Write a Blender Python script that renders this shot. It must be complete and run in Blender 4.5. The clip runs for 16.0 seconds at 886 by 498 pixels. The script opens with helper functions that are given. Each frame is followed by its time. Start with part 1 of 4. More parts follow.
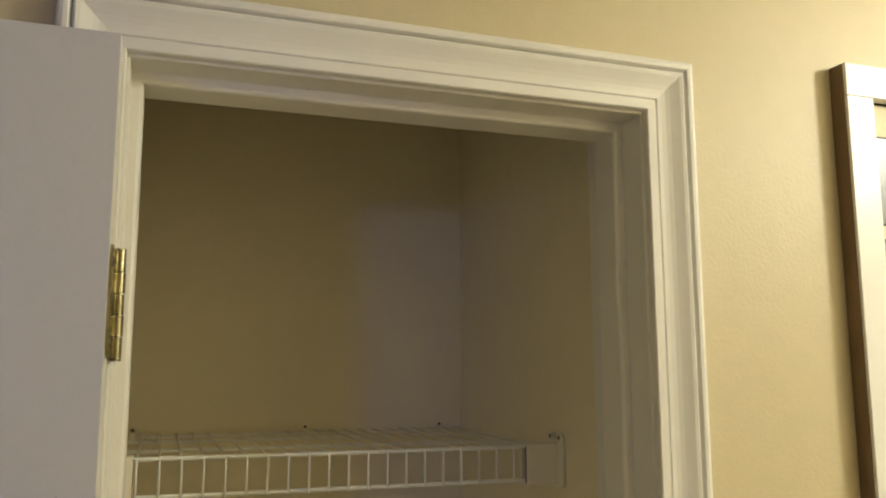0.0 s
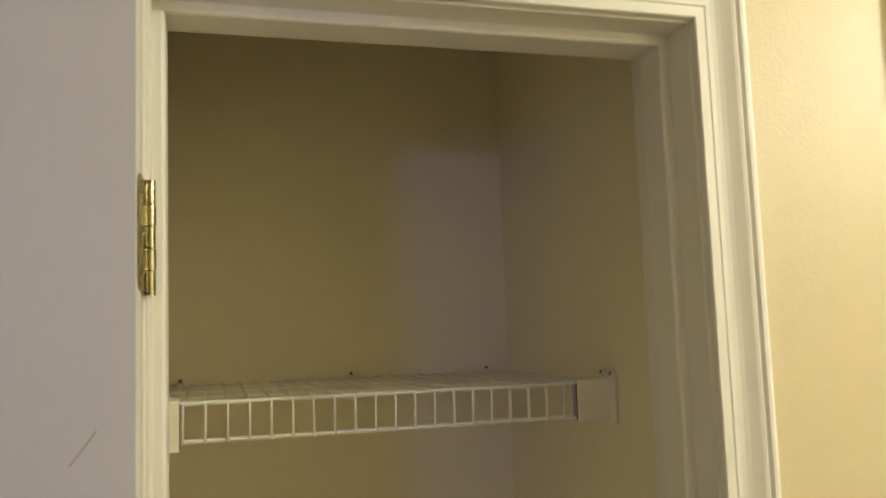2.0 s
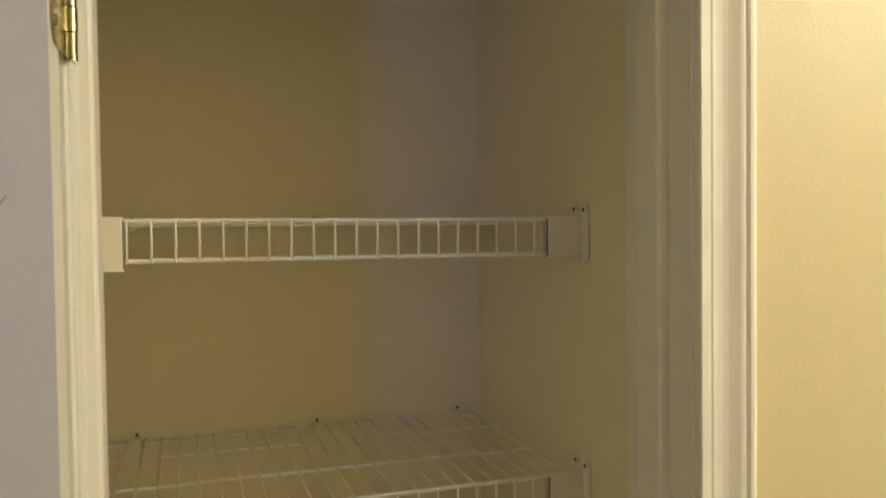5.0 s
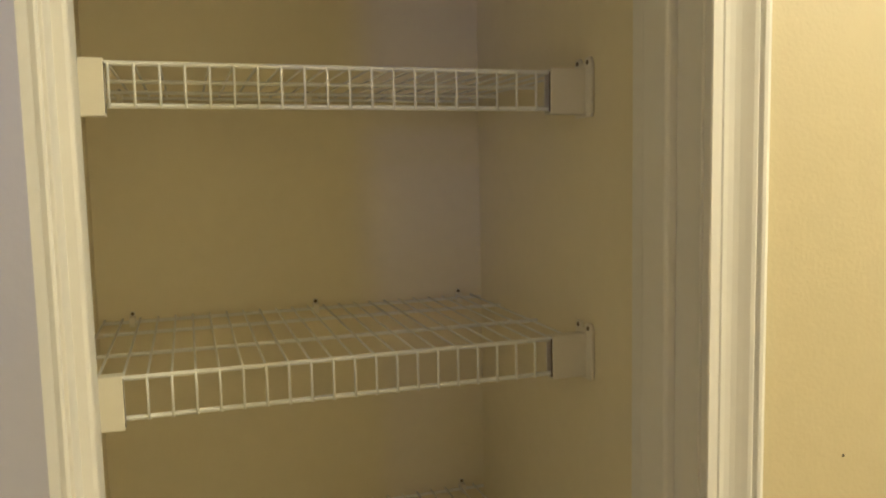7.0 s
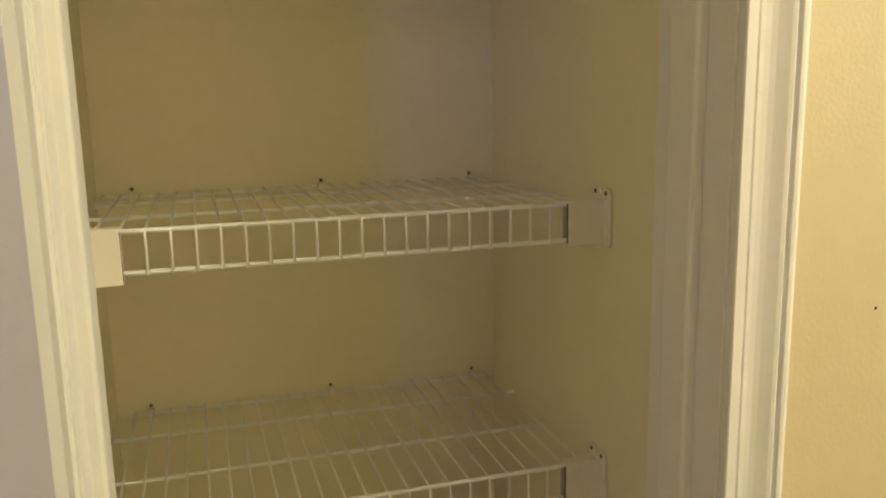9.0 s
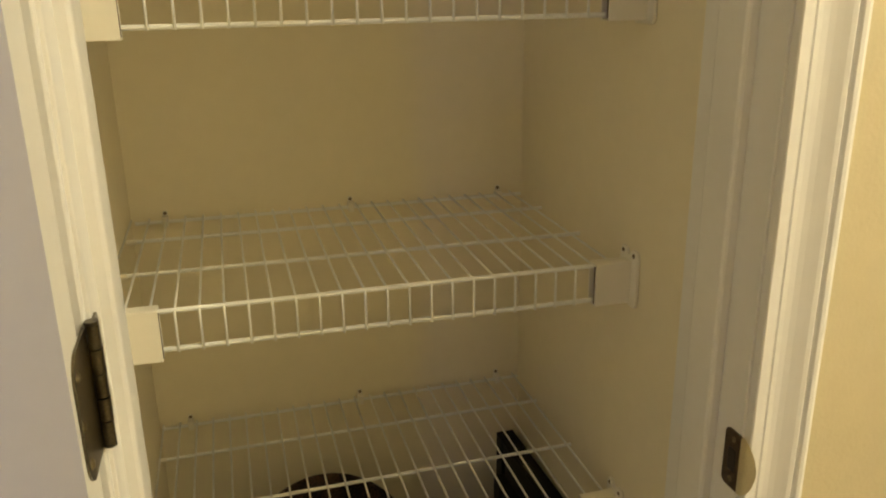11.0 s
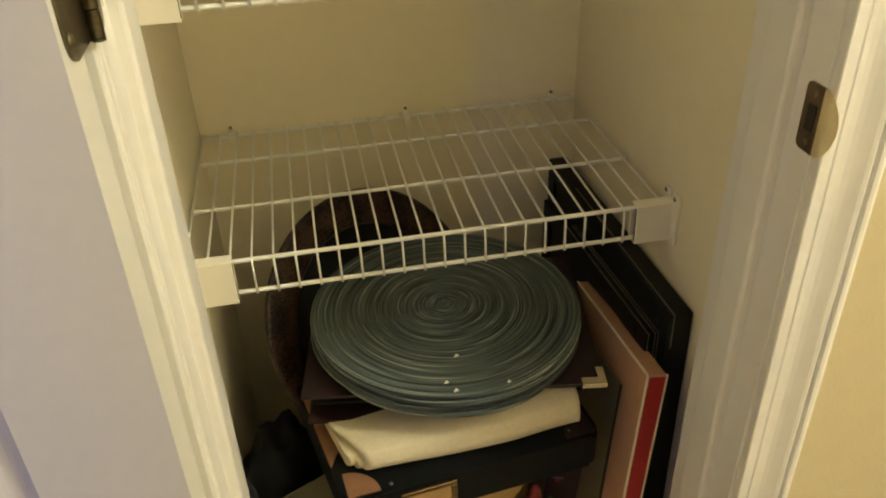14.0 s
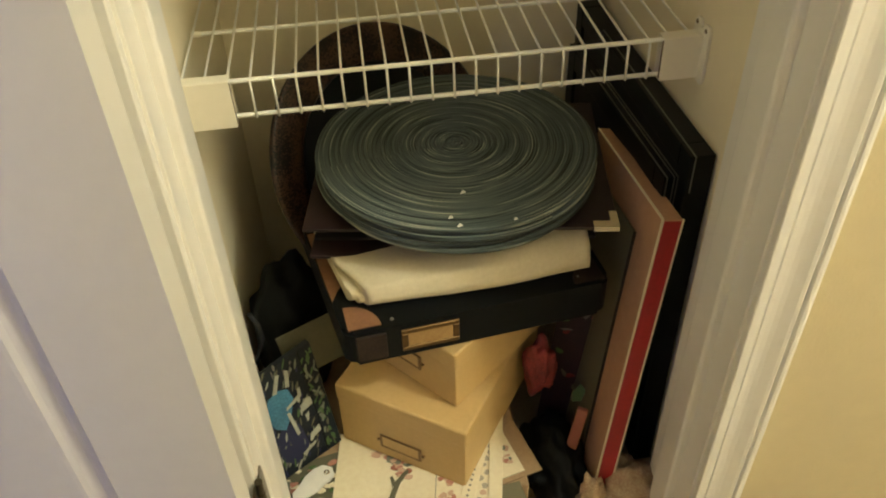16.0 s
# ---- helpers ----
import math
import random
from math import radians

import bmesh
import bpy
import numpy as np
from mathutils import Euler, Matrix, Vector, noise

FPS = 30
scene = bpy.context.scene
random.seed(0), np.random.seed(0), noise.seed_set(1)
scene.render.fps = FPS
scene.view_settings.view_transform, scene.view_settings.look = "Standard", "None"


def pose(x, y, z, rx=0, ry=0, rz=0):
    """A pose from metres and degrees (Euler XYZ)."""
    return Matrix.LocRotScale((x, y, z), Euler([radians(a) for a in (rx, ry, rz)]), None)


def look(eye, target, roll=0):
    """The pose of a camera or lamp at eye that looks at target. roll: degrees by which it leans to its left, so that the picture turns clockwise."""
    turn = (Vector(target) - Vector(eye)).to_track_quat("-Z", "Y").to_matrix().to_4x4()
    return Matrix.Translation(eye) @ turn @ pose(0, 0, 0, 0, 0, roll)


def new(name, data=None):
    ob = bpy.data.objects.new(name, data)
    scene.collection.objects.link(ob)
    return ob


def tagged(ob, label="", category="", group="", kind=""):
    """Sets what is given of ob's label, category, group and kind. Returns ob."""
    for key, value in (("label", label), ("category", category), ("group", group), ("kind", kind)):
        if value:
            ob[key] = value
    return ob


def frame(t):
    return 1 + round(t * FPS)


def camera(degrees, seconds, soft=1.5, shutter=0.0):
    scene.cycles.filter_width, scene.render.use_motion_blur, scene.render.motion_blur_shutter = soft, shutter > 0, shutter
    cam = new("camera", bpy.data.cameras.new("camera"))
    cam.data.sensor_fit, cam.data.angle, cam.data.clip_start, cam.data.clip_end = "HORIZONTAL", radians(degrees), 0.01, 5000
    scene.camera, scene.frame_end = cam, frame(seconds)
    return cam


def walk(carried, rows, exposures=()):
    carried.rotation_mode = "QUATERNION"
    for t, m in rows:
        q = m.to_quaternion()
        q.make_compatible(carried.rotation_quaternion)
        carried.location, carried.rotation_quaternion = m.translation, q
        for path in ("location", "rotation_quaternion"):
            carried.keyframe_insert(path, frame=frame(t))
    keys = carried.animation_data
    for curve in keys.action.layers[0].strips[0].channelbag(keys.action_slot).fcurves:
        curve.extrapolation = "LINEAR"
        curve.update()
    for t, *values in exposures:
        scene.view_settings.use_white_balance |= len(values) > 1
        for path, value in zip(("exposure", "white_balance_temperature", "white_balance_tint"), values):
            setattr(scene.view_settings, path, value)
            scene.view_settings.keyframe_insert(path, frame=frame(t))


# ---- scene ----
cam = camera(57.4, 16.0, soft=2.0)
PATH = [
    (0, (0.036, -0.731, 1.765), (0.685, 1.139, 2.052), -0.2),
    (0.5, (0.035, -0.725, 1.762), (0.647, 1.157, 2.057), -1.6),
    (1, (0.036, -0.723, 1.762), (0.595, 1.175, 2.051), -2.5),
    (1.5, (0.041, -0.714, 1.752), (0.584, 1.191, 2.024), -2.5),
    (2, (0.048, -0.696, 1.736), (0.6, 1.216, 1.929), -2.1),
    (2.5, (0.054, -0.687, 1.723), (0.631, 1.225, 1.839), -1.4),
    (3, (0.064, -0.675, 1.712), (0.671, 1.23, 1.776), -0.6),
    (3.5, (0.07, -0.671, 1.699), (0.673, 1.236, 1.729), -0.3),
    (4, (0.07, -0.655, 1.683), (0.682, 1.249, 1.669), -0.5),
    (6.3, (0.084, -0.626, 1.593), (0.678, 1.279, 1.464), -0.9),
    (6.5, (0.085, -0.623, 1.58), (0.677, 1.281, 1.429), -0.9),
    (7, (0.086, -0.61, 1.548), (0.683, 1.288, 1.345), -1.2),
    (7.5, (0.089, -0.604, 1.529), (0.674, 1.293, 1.282), -1.3),
    (8, (0.089, -0.599, 1.506), (0.672, 1.294, 1.224), -1.2),
    (10.3, (0.096, -0.554, 1.377), (0.622, 1.311, 0.88), -1.0),
    (10.5, (0.097, -0.558, 1.361), (0.612, 1.303, 0.839), -0.9),
    (11, (0.099, -0.542, 1.326), (0.587, 1.293, 0.699), -0.8),
    (11.5, (0.106, -0.541, 1.303), (0.566, 1.277, 0.608), -1.2),
    (12, (0.112, -0.538, 1.279), (0.518, 1.266, 0.519), -1.5),
    (12.5, (0.113, -0.535, 1.26), (0.483, 1.252, 0.441), -1.4),
    (13, (0.116, -0.532, 1.241), (0.459, 1.232, 0.363), -1.5),
    (13.5, (0.118, -0.528, 1.212), (0.433, 1.193, 0.244), -1.7),
    (14, (0.122, -0.528, 1.179), (0.405, 1.132, 0.1), -2.0),
    (14.5, (0.127, -0.529, 1.158), (0.393, 1.084, 0.006), -1.9),
    (15, (0.137, -0.53, 1.145), (0.371, 1.036, -0.077), -1.7),
    (15.5, (0.14, -0.533, 1.122), (0.36, 1.01, -0.131), -1.5),
    (16, (0.154, -0.536, 1.1), (0.318, 0.977, -0.198), -2.0),
]
EXPOSURES = [(0, -0.83, 6050, 9.5), (2, -0.54, 6050, 9.5), (3.5, -0.54, 6150, 9.5), (7, -0.43, 6300, 10), (8.2, -0.27, 6300, 10), (10.4, -0.15, 6450, 10.5), (11.2, -0.07, 6500, 10.5), (13.5, 0.18, 6200, 9.5), (14.7, 0.40, 6050, 8.5), (16, 0.38, 6000, 8)]
walk(cam, [(t, look(eye, target, roll)) for t, eye, target, roll in PATH], EXPOSURES)

# ---- light ----
world = bpy.data.worlds.new("world")
scene.world = world
world.use_nodes = True
world.node_tree.nodes["Background"].inputs["Color"].default_value = (0.9, 0.8, 0.6, 1)
world.node_tree.nodes["Background"].inputs["Strength"].default_value = 0.02


def bulb(name, place, watts, colour, radius):
    data = bpy.data.lights.new(name, "POINT")
    data.energy, data.color, data.shadow_soft_size = watts, colour, radius
    ob = new(name, data)
    ob.location = place
    return ob


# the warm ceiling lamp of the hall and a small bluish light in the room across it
bulb("hall_lamp_light", (1.55, -0.74, 2.29), 55, (1.0, 0.97, 0.78), 0.09)
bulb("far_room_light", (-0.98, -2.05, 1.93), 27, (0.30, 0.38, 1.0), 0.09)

# ---- materials ----


def material(name, colour, rough=0.5, metal=0.0, second=None, scale=8.0, amount=0.15, bump=0.0, bump_scale=200.0, coat=0.0, spec=0.5, spread=0.25):
    """A Principled material whose colour drifts towards a second one at two scales, with fine relief."""
    m = bpy.data.materials.new(name)
    m.use_nodes = True
    nt = m.node_tree
    b = nt.nodes["Principled BSDF"]
    b.inputs["Roughness"].default_value = rough
    b.inputs["Metallic"].default_value = metal
    b.inputs["Coat Weight"].default_value = coat
    b.inputs["Specular IOR Level"].default_value = spec
    tc = nt.nodes.new("ShaderNodeTexCoord")
    second = second or tuple(c * 0.8 for c in colour)
    n1 = nt.nodes.new("ShaderNodeTexNoise")
    n1.inputs["Scale"].default_value = scale
    n1.inputs["Detail"].default_value = 4
    n2 = nt.nodes.new("ShaderNodeTexNoise")
    n2.inputs["Scale"].default_value = scale * 14
    n2.inputs["Detail"].default_value = 3
    for n in (n1, n2):
        nt.links.new(tc.outputs["Object"], n.inputs["Vector"])
    add = nt.nodes.new("ShaderNodeMath")
    add.operation = "ADD"
    nt.links.new(n1.outputs["Fac"], add.inputs[0])
    nt.links.new(n2.outputs["Fac"], add.inputs[1])
    rng = nt.nodes.new("ShaderNodeMapRange")
    rng.inputs["From Min"].default_value, rng.inputs["From Max"].default_value = 1.0 - spread, 1.0 + spread
    rng.inputs["To Max"].default_value = min(1.0, amount * 3)
    nt.links.new(add.outputs[0], rng.inputs["Value"])
    mix = nt.nodes.new("ShaderNodeMix")
    mix.data_type = "RGBA"
    mix.inputs["A"].default_value = (*colour, 1)
    mix.inputs["B"].default_value = (*second, 1)
    nt.links.new(rng.outputs["Result"], mix.inputs["Factor"])
    nt.links.new(mix.outputs["Result"], b.inputs["Base Color"])
    if bump:
        n3 = nt.nodes.new("ShaderNodeTexNoise")
        n3.inputs["Scale"].default_value = bump_scale
        n3.inputs["Detail"].default_value = 3
        nt.links.new(tc.outputs["Object"], n3.inputs["Vector"])
        bp = nt.nodes.new("ShaderNodeBump")
        bp.inputs["Strength"].default_value = bump
        bp.inputs["Distance"].default_value = 0.002
        nt.links.new(n3.outputs["Fac"], bp.inputs["Height"])
        nt.links.new(bp.outputs["Normal"], b.inputs["Normal"])
    return m


CREAM = material("cream_wall_paint", (0.62, 0.525, 0.32), 0.5, second=(0.575, 0.485, 0.29), scale=3, amount=0.2, bump=0.17, bump_scale=210)
# for unseen walls, lighter than the hall's cream to bounce light into the closet
BOUNCE = material("bounce_wall_paint", (0.87, 0.775, 0.59), 0.55, second=(0.83, 0.735, 0.55), scale=3, amount=0.2, bump=0.15, bump_scale=130)
CLOSET = material("closet_wall_paint", (0.88, 0.79, 0.57), 0.6, second=(0.84, 0.75, 0.53), scale=3, amount=0.2, bump=0.12, bump_scale=130)
CEILING = material("ceiling_paint", (0.88, 0.84, 0.74), 0.8, bump=0.4, bump_scale=120)
CARPET = material("beige_carpet", (0.36, 0.30, 0.21), 0.95, second=(0.27, 0.22, 0.15), scale=20, amount=0.3, bump=0.8, bump_scale=500)
TRIM = material("white_trim_paint", (0.84, 0.81, 0.74), 0.32, second=(0.79, 0.75, 0.66), scale=6, amount=0.12, bump=0.03, bump_scale=60)
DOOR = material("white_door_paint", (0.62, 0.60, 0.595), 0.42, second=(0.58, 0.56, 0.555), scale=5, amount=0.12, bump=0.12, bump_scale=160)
WIRE = material("white_vinyl_wire", (0.90, 0.88, 0.80), 0.35, second=(0.85, 0.82, 0.73), scale=10, amount=0.1)
PLASTIC = material("white_bracket_plastic", (0.89, 0.83, 0.68), 0.38, second=(0.85, 0.78, 0.62), scale=12, amount=0.1)
BRASS = material("worn_brass", (0.46, 0.41, 0.24), 0.22, 1.0, second=(0.22, 0.19, 0.11), scale=40, amount=0.25, bump=0.1, bump_scale=300)
STEEL = material("dull_screw_metal", (0.20, 0.145, 0.075), 0.5, 0.2)
DULL = material("tarnished_hinge_metal", (0.19, 0.165, 0.11), 0.28, 1.0, second=(0.09, 0.078, 0.055), scale=50, amount=0.25, bump=0.1, bump_scale=300)
SLOT_SHADE = material("bracket_slot_shade", (0.16, 0.11, 0.06), 0.7)
DARK = material("dark_hole", (0.03, 0.022, 0.014), 0.8)

MAROON = material("maroon_leatherette", (0.016, 0.005, 0.0055), 0.5, second=(0.012, 0.0045, 0.005), scale=15, bump=0.3, bump_scale=600)
BLACK = material("black_cover_cloth", (0.003, 0.004, 0.004), 0.55, second=(0.006, 0.007, 0.007), scale=20, bump=0.3, bump_scale=700, spec=0.15)
PAGES = material("black_pages", (0.008, 0.008, 0.009), 0.7, second=(0.02, 0.02, 0.022), scale=30)
TAN = material("tan_leather", (0.26, 0.125, 0.06), 0.5, second=(0.17, 0.08, 0.038), scale=25, amount=0.25, bump=0.3, bump_scale=500)
WORN_SHADED = material("worn_and_shaded_leather", (0.012, 0.008, 0.006), 0.5, second=(0.042, 0.025, 0.016), scale=30, amount=0.3, spec=0.25)
BEIGE = material("beige_box_paper", (0.60, 0.41, 0.165), 0.55, second=(0.53, 0.355, 0.135), scale=10, amount=0.2, bump=0.15, bump_scale=400)
BRONZE = material("bronze_label_holder", (0.20, 0.13, 0.06), 0.4, 1.0, second=(0.12, 0.08, 0.04), scale=40)
PALE_METAL = material("pale_bronze_holder", (0.27, 0.18, 0.08), 0.4, 0.6, second=(0.19, 0.12, 0.05), scale=40)
SCREW = material("dull_screw_brass", (0.52, 0.47, 0.33), 0.3, 1.0, second=(0.13, 0.11, 0.07), scale=60)
PLATE_DARK = material("dark_reflecting_brass", (0.24, 0.18, 0.14), 0.3, 1.0, second=(0.15, 0.11, 0.09), scale=60, amount=0.25)
LIP_GLEAM = material("gleaming_lip_brass", (0.80, 0.70, 0.46), 0.5, 0.8, second=(0.62, 0.52, 0.30), scale=40)
LABEL = material("yellowed_label_card", (0.40, 0.25, 0.09), 0.6, second=(0.3, 0.17, 0.06), scale=30, amount=0.3)
CLOTH = material("cream_cotton_cloth", (0.66, 0.58, 0.39), 0.9, second=(0.56, 0.48, 0.31), scale=14, amount=0.2, bump=0.5, bump_scale=900)
SIDE_SHADE = material("frame_side_shade", (0.20, 0.125, 0.06), 0.5, second=(0.14, 0.085, 0.04), scale=20)
SILVER = material("silver_metal", (0.75, 0.70, 0.58), 0.25, 1.0)
FRAME_BLACK = material("black_lacquer", (0.003, 0.004, 0.004), 0.45, second=(0.007, 0.008, 0.008), scale=20, spec=0.18)
SILVER_LIT = material("silver_and_lit_edge", (0.20, 0.19, 0.15), 0.4, 0.6)
RED = material("red_printed_board", (0.38, 0.013, 0.018), 0.4, second=(0.25, 0.010, 0.014), scale=12, amount=0.2)
BOARD = material("tan_greyboard", (0.48, 0.27, 0.155), 0.75, second=(0.41, 0.225, 0.13), scale=9, amount=0.25, bump=0.2, bump_scale=500)
PAPER = material("cream_paper", (0.80, 0.72, 0.51), 0.7, second=(0.72, 0.62, 0.41), scale=10, amount=0.25)
WHITE = material("glazed_white", (0.86, 0.83, 0.76), 0.2, coat=0.3)
CARTON = material("brown_cardboard", (0.36, 0.24, 0.13), 0.8, second=(0.29, 0.19, 0.1), scale=10, amount=0.25)
PINK = material("faded_pink_silk", (0.27, 0.034, 0.030), 0.7, second=(0.07, 0.010, 0.012), scale=30, amount=0.3, bump=0.4, bump_scale=300)
PLUM = material("plum_print_paper", (0.014, 0.007, 0.009), 0.55, second=(0.045, 0.015, 0.018), scale=28, amount=0.3)
GREEN = material("leaf_green_print", (0.07, 0.13, 0.035), 0.6, second=(0.04, 0.08, 0.02), scale=30)
OLIVE = material("olive_grey_card", (0.13, 0.12, 0.07), 0.7, second=(0.09, 0.085, 0.05), scale=15)
OLIVE_PALE = material("pale_olive_card", (0.16, 0.14, 0.08), 0.7, second=(0.12, 0.105, 0.06), scale=12)
SALMON = material("salmon_card", (0.34, 0.13, 0.08), 0.6, second=(0.26, 0.09, 0.06), scale=15)
NAVY = material("dark_gift_print", (0.006, 0.008, 0.016), 0.5, second=(0.012, 0.018, 0.02), scale=30, amount=0.3, spec=0.25)
BLUE = material("deep_blue_print", (0.006, 0.010, 0.055), 0.5, second=(0.004, 0.006, 0.03), scale=30)
TEAL = material("teal_blue_print", (0.06, 0.22, 0.34), 0.4, second=(0.03, 0.11, 0.2), scale=25, amount=0.3)
INK = material("grey_print_ink", (0.16, 0.14, 0.12), 0.7)
ROSE = material("rose_red_print", (0.52, 0.25, 0.17), 0.6, second=(0.38, 0.14, 0.10), scale=60, amount=0.3)
FADED = material("faded_rose_print", (0.62, 0.42, 0.28), 0.6, second=(0.52, 0.32, 0.22), scale=60, amount=0.3)
PALE_INK = material("pale_grey_ink", (0.42, 0.37, 0.28), 0.7)
STROKE = material("grey_white_print", (0.42, 0.41, 0.33), 0.6, second=(0.30, 0.30, 0.24), scale=60, amount=0.3)
PHOTO = material("dim_photograph", (0.10, 0.09, 0.08), 0.3, second=(0.30, 0.28, 0.26), scale=30, amount=0.3)
BURL = material("mottled_brown_lacquer", (0.003, 0.002, 0.0015), 0.35, second=(0.060, 0.030, 0.018), scale=24, amount=0.34, spec=0.35, spread=0.06)
TISSUE = material("crumpled_cream_tissue", (0.50, 0.39, 0.24), 0.85, second=(0.34, 0.19, 0.12), scale=20, amount=0.3)


def coil_material():
    """Blue-grey paper cord wound in a coil: rings of cord with paler streaks along them."""
    m = bpy.data.materials.new("blue_grey_coiled_cord")
    m.use_nodes = True
    nt = m.node_tree
    b = nt.nodes["Principled BSDF"]
    b.inputs["Roughness"].default_value = 0.72
    tc = nt.nodes.new("ShaderNodeTexCoord")
    sep = nt.nodes.new("ShaderNodeSeparateXYZ")
    nt.links.new(tc.outputs["Object"], sep.inputs[0])

    def op(kind, a, c=None):
        n = nt.nodes.new("ShaderNodeMath")
        n.operation = kind
        for i, v in enumerate((a, c)):
            if v is None:
                continue
            if isinstance(v, (int, float)):
                n.inputs[i].default_value = v
            else:
                nt.links.new(v, n.inputs[i])
        return n.outputs[0]
    rad = op("SQRT", op("ADD", op("MULTIPLY", sep.outputs["X"], sep.outputs["X"]), op("MULTIPLY", sep.outputs["Y"], sep.outputs["Y"])))
    ang = op("ARCTAN2", sep.outputs["Y"], sep.outputs["X"])
    com = nt.nodes.new("ShaderNodeCombineXYZ")
    nt.links.new(op("MULTIPLY", rad, 560.0), com.inputs["X"])
    nt.links.new(op("MULTIPLY", ang, 0.65), com.inputs["Y"])
    streak = nt.nodes.new("ShaderNodeTexNoise")
    streak.inputs["Scale"].default_value = 1.0
    streak.inputs["Detail"].default_value = 3
    nt.links.new(com.outputs[0], streak.inputs["Vector"])
    ramp = nt.nodes.new("ShaderNodeValToRGB")
    e = ramp.color_ramp.elements
    e[0].position, e[0].color = 0.38, (0.010, 0.015, 0.014, 1)
    e[1].position, e[1].color = 0.70, (0.34, 0.35, 0.27, 1)
    mid = ramp.color_ramp.elements.new(0.47)
    mid.color = (0.056, 0.076, 0.070, 1)
    high = ramp.color_ramp.elements.new(0.58)
    high.color = (0.088, 0.112, 0.102, 1)
    nt.links.new(streak.outputs["Fac"], ramp.inputs["Fac"])
    nt.links.new(ramp.outputs["Color"], b.inputs["Base Color"])
    bp = nt.nodes.new("ShaderNodeBump")
    bp.inputs["Strength"].default_value, bp.inputs["Distance"].default_value = 0.5, 0.0015
    nt.links.new(streak.outputs["Fac"], bp.inputs["Height"])
    nt.links.new(bp.outputs["Normal"], b.inputs["Normal"])
    return m


COIL = coil_material()

# ---- mesh helpers ----


def part(name, bm, mat, parent=None, label="", smooth=False):
    me = bpy.data.meshes.new(name)
    bmesh.ops.recalc_face_normals(bm, faces=bm.faces)
    bm.to_mesh(me)
    bm.free()
    for m in mat if isinstance(mat, (list, tuple)) else (mat,):
        me.materials.append(m)
    if smooth:
        me.shade_smooth()
    ob = new(name, me)
    if parent:
        ob.parent = parent
    return tagged(ob, label)


def thing(name, m, label, category, group="", kind=""):
    ob = new(name)
    ob.empty_display_size = 0.02
    ob.matrix_world = m
    return tagged(ob, label, category, group, kind)


def box(bm, x0, x1, y0, y1, z0, z1, bevel=0.0, seg=2, mi=0):
    """Adds a box, with rounded edges where bevel is given."""
    t = bmesh.new()
    bmesh.ops.create_cube(t, size=1)
    for v in t.verts:
        v.co = Vector(((x0 + x1) / 2 + v.co.x * (x1 - x0), (y0 + y1) / 2 + v.co.y * (y1 - y0), (z0 + z1) / 2 + v.co.z * (z1 - z0)))
    if bevel:
        bmesh.ops.bevel(t, geom=t.edges[:], offset=bevel, segments=seg, affect="EDGES", profile=0.5)
    join(bm, t, mi)
    return bm


def join(bm, t, mi=0):
    """Moves the mesh t into bm."""
    t.verts.index_update()
    made = [bm.verts.new(v.co) for v in t.verts]
    for f in t.faces:
        try:
            nf = bm.faces.new([made[v.index] for v in f.verts])
            nf.material_index, nf.smooth = mi, f.smooth
        except ValueError:
            pass
    t.free()


def rod(bm, a, b, r, n=8, caps=True):
    """Adds a round rod from a to b."""
    a, b = Vector(a), Vector(b)
    q = (b - a).to_track_quat("Z", "Y")
    rings = []
    for c in (a, b):
        rings.append([bm.verts.new(c + q @ Vector((r * math.cos(k * math.tau / n), r * math.sin(k * math.tau / n), 0))) for k in range(n)])
    for k in range(n):
        f = bm.faces.new((rings[0][k], rings[0][(k + 1) % n], rings[1][(k + 1) % n], rings[1][k]))
        f.smooth = True
    if caps:
        for ring in (rings[0][::-1], rings[1]):
            bm.faces.new([bm.verts.new(v.co) for v in ring])
    return bm


def tube(bm, pts, r, n=8):
    """Adds a round wire that bends along pts."""
    pts = [Vector(p) for p in pts]
    rings = []
    for i, p in enumerate(pts):
        d = (pts[min(i + 1, len(pts) - 1)] - pts[max(i - 1, 0)]).normalized()
        side = Vector((1, 0, 0)) if abs(d.x) < 0.9 else Vector((0, 1, 0))
        u = d.cross(side).normalized()
        w = d.cross(u)
        rings.append([bm.verts.new(p + r * (math.cos(k * math.tau / n) * u + math.sin(k * math.tau / n) * w)) for k in range(n)])
    for s, e in zip(rings, rings[1:]):
        for k in range(n):
            f = bm.faces.new((s[k], s[(k + 1) % n], e[(k + 1) % n], e[k]))
            f.smooth = True
    bm.faces.new(rings[0][::-1])
    bm.faces.new(rings[-1])
    return bm


def lathe(bm, profile, n=48, centre=(0, 0, 0)):
    """Turns (radius, z) points round the z axis."""
    c = Vector(centre)
    rings = []
    for r, z in profile:
        if r < 1e-6:
            rings.append([bm.verts.new(c + Vector((0, 0, z)))])
        else:
            rings.append([bm.verts.new(c + Vector((r * math.cos(k * math.tau / n), r * math.sin(k * math.tau / n), z))) for k in range(n)])
    for s, e in zip(rings, rings[1:]):
        for k in range(n):
            k2 = (k + 1) % n
            if len(s) == 1 and len(e) == 1:
                continue
            if len(s) == 1:
                f = bm.faces.new((s[0], e[k], e[k2]))
            elif len(e) == 1:
                f = bm.faces.new((s[k], s[k2], e[0]))
            else:
                f = bm.faces.new((s[k], s[k2], e[k2], e[k]))
            f.smooth = True
    return bm


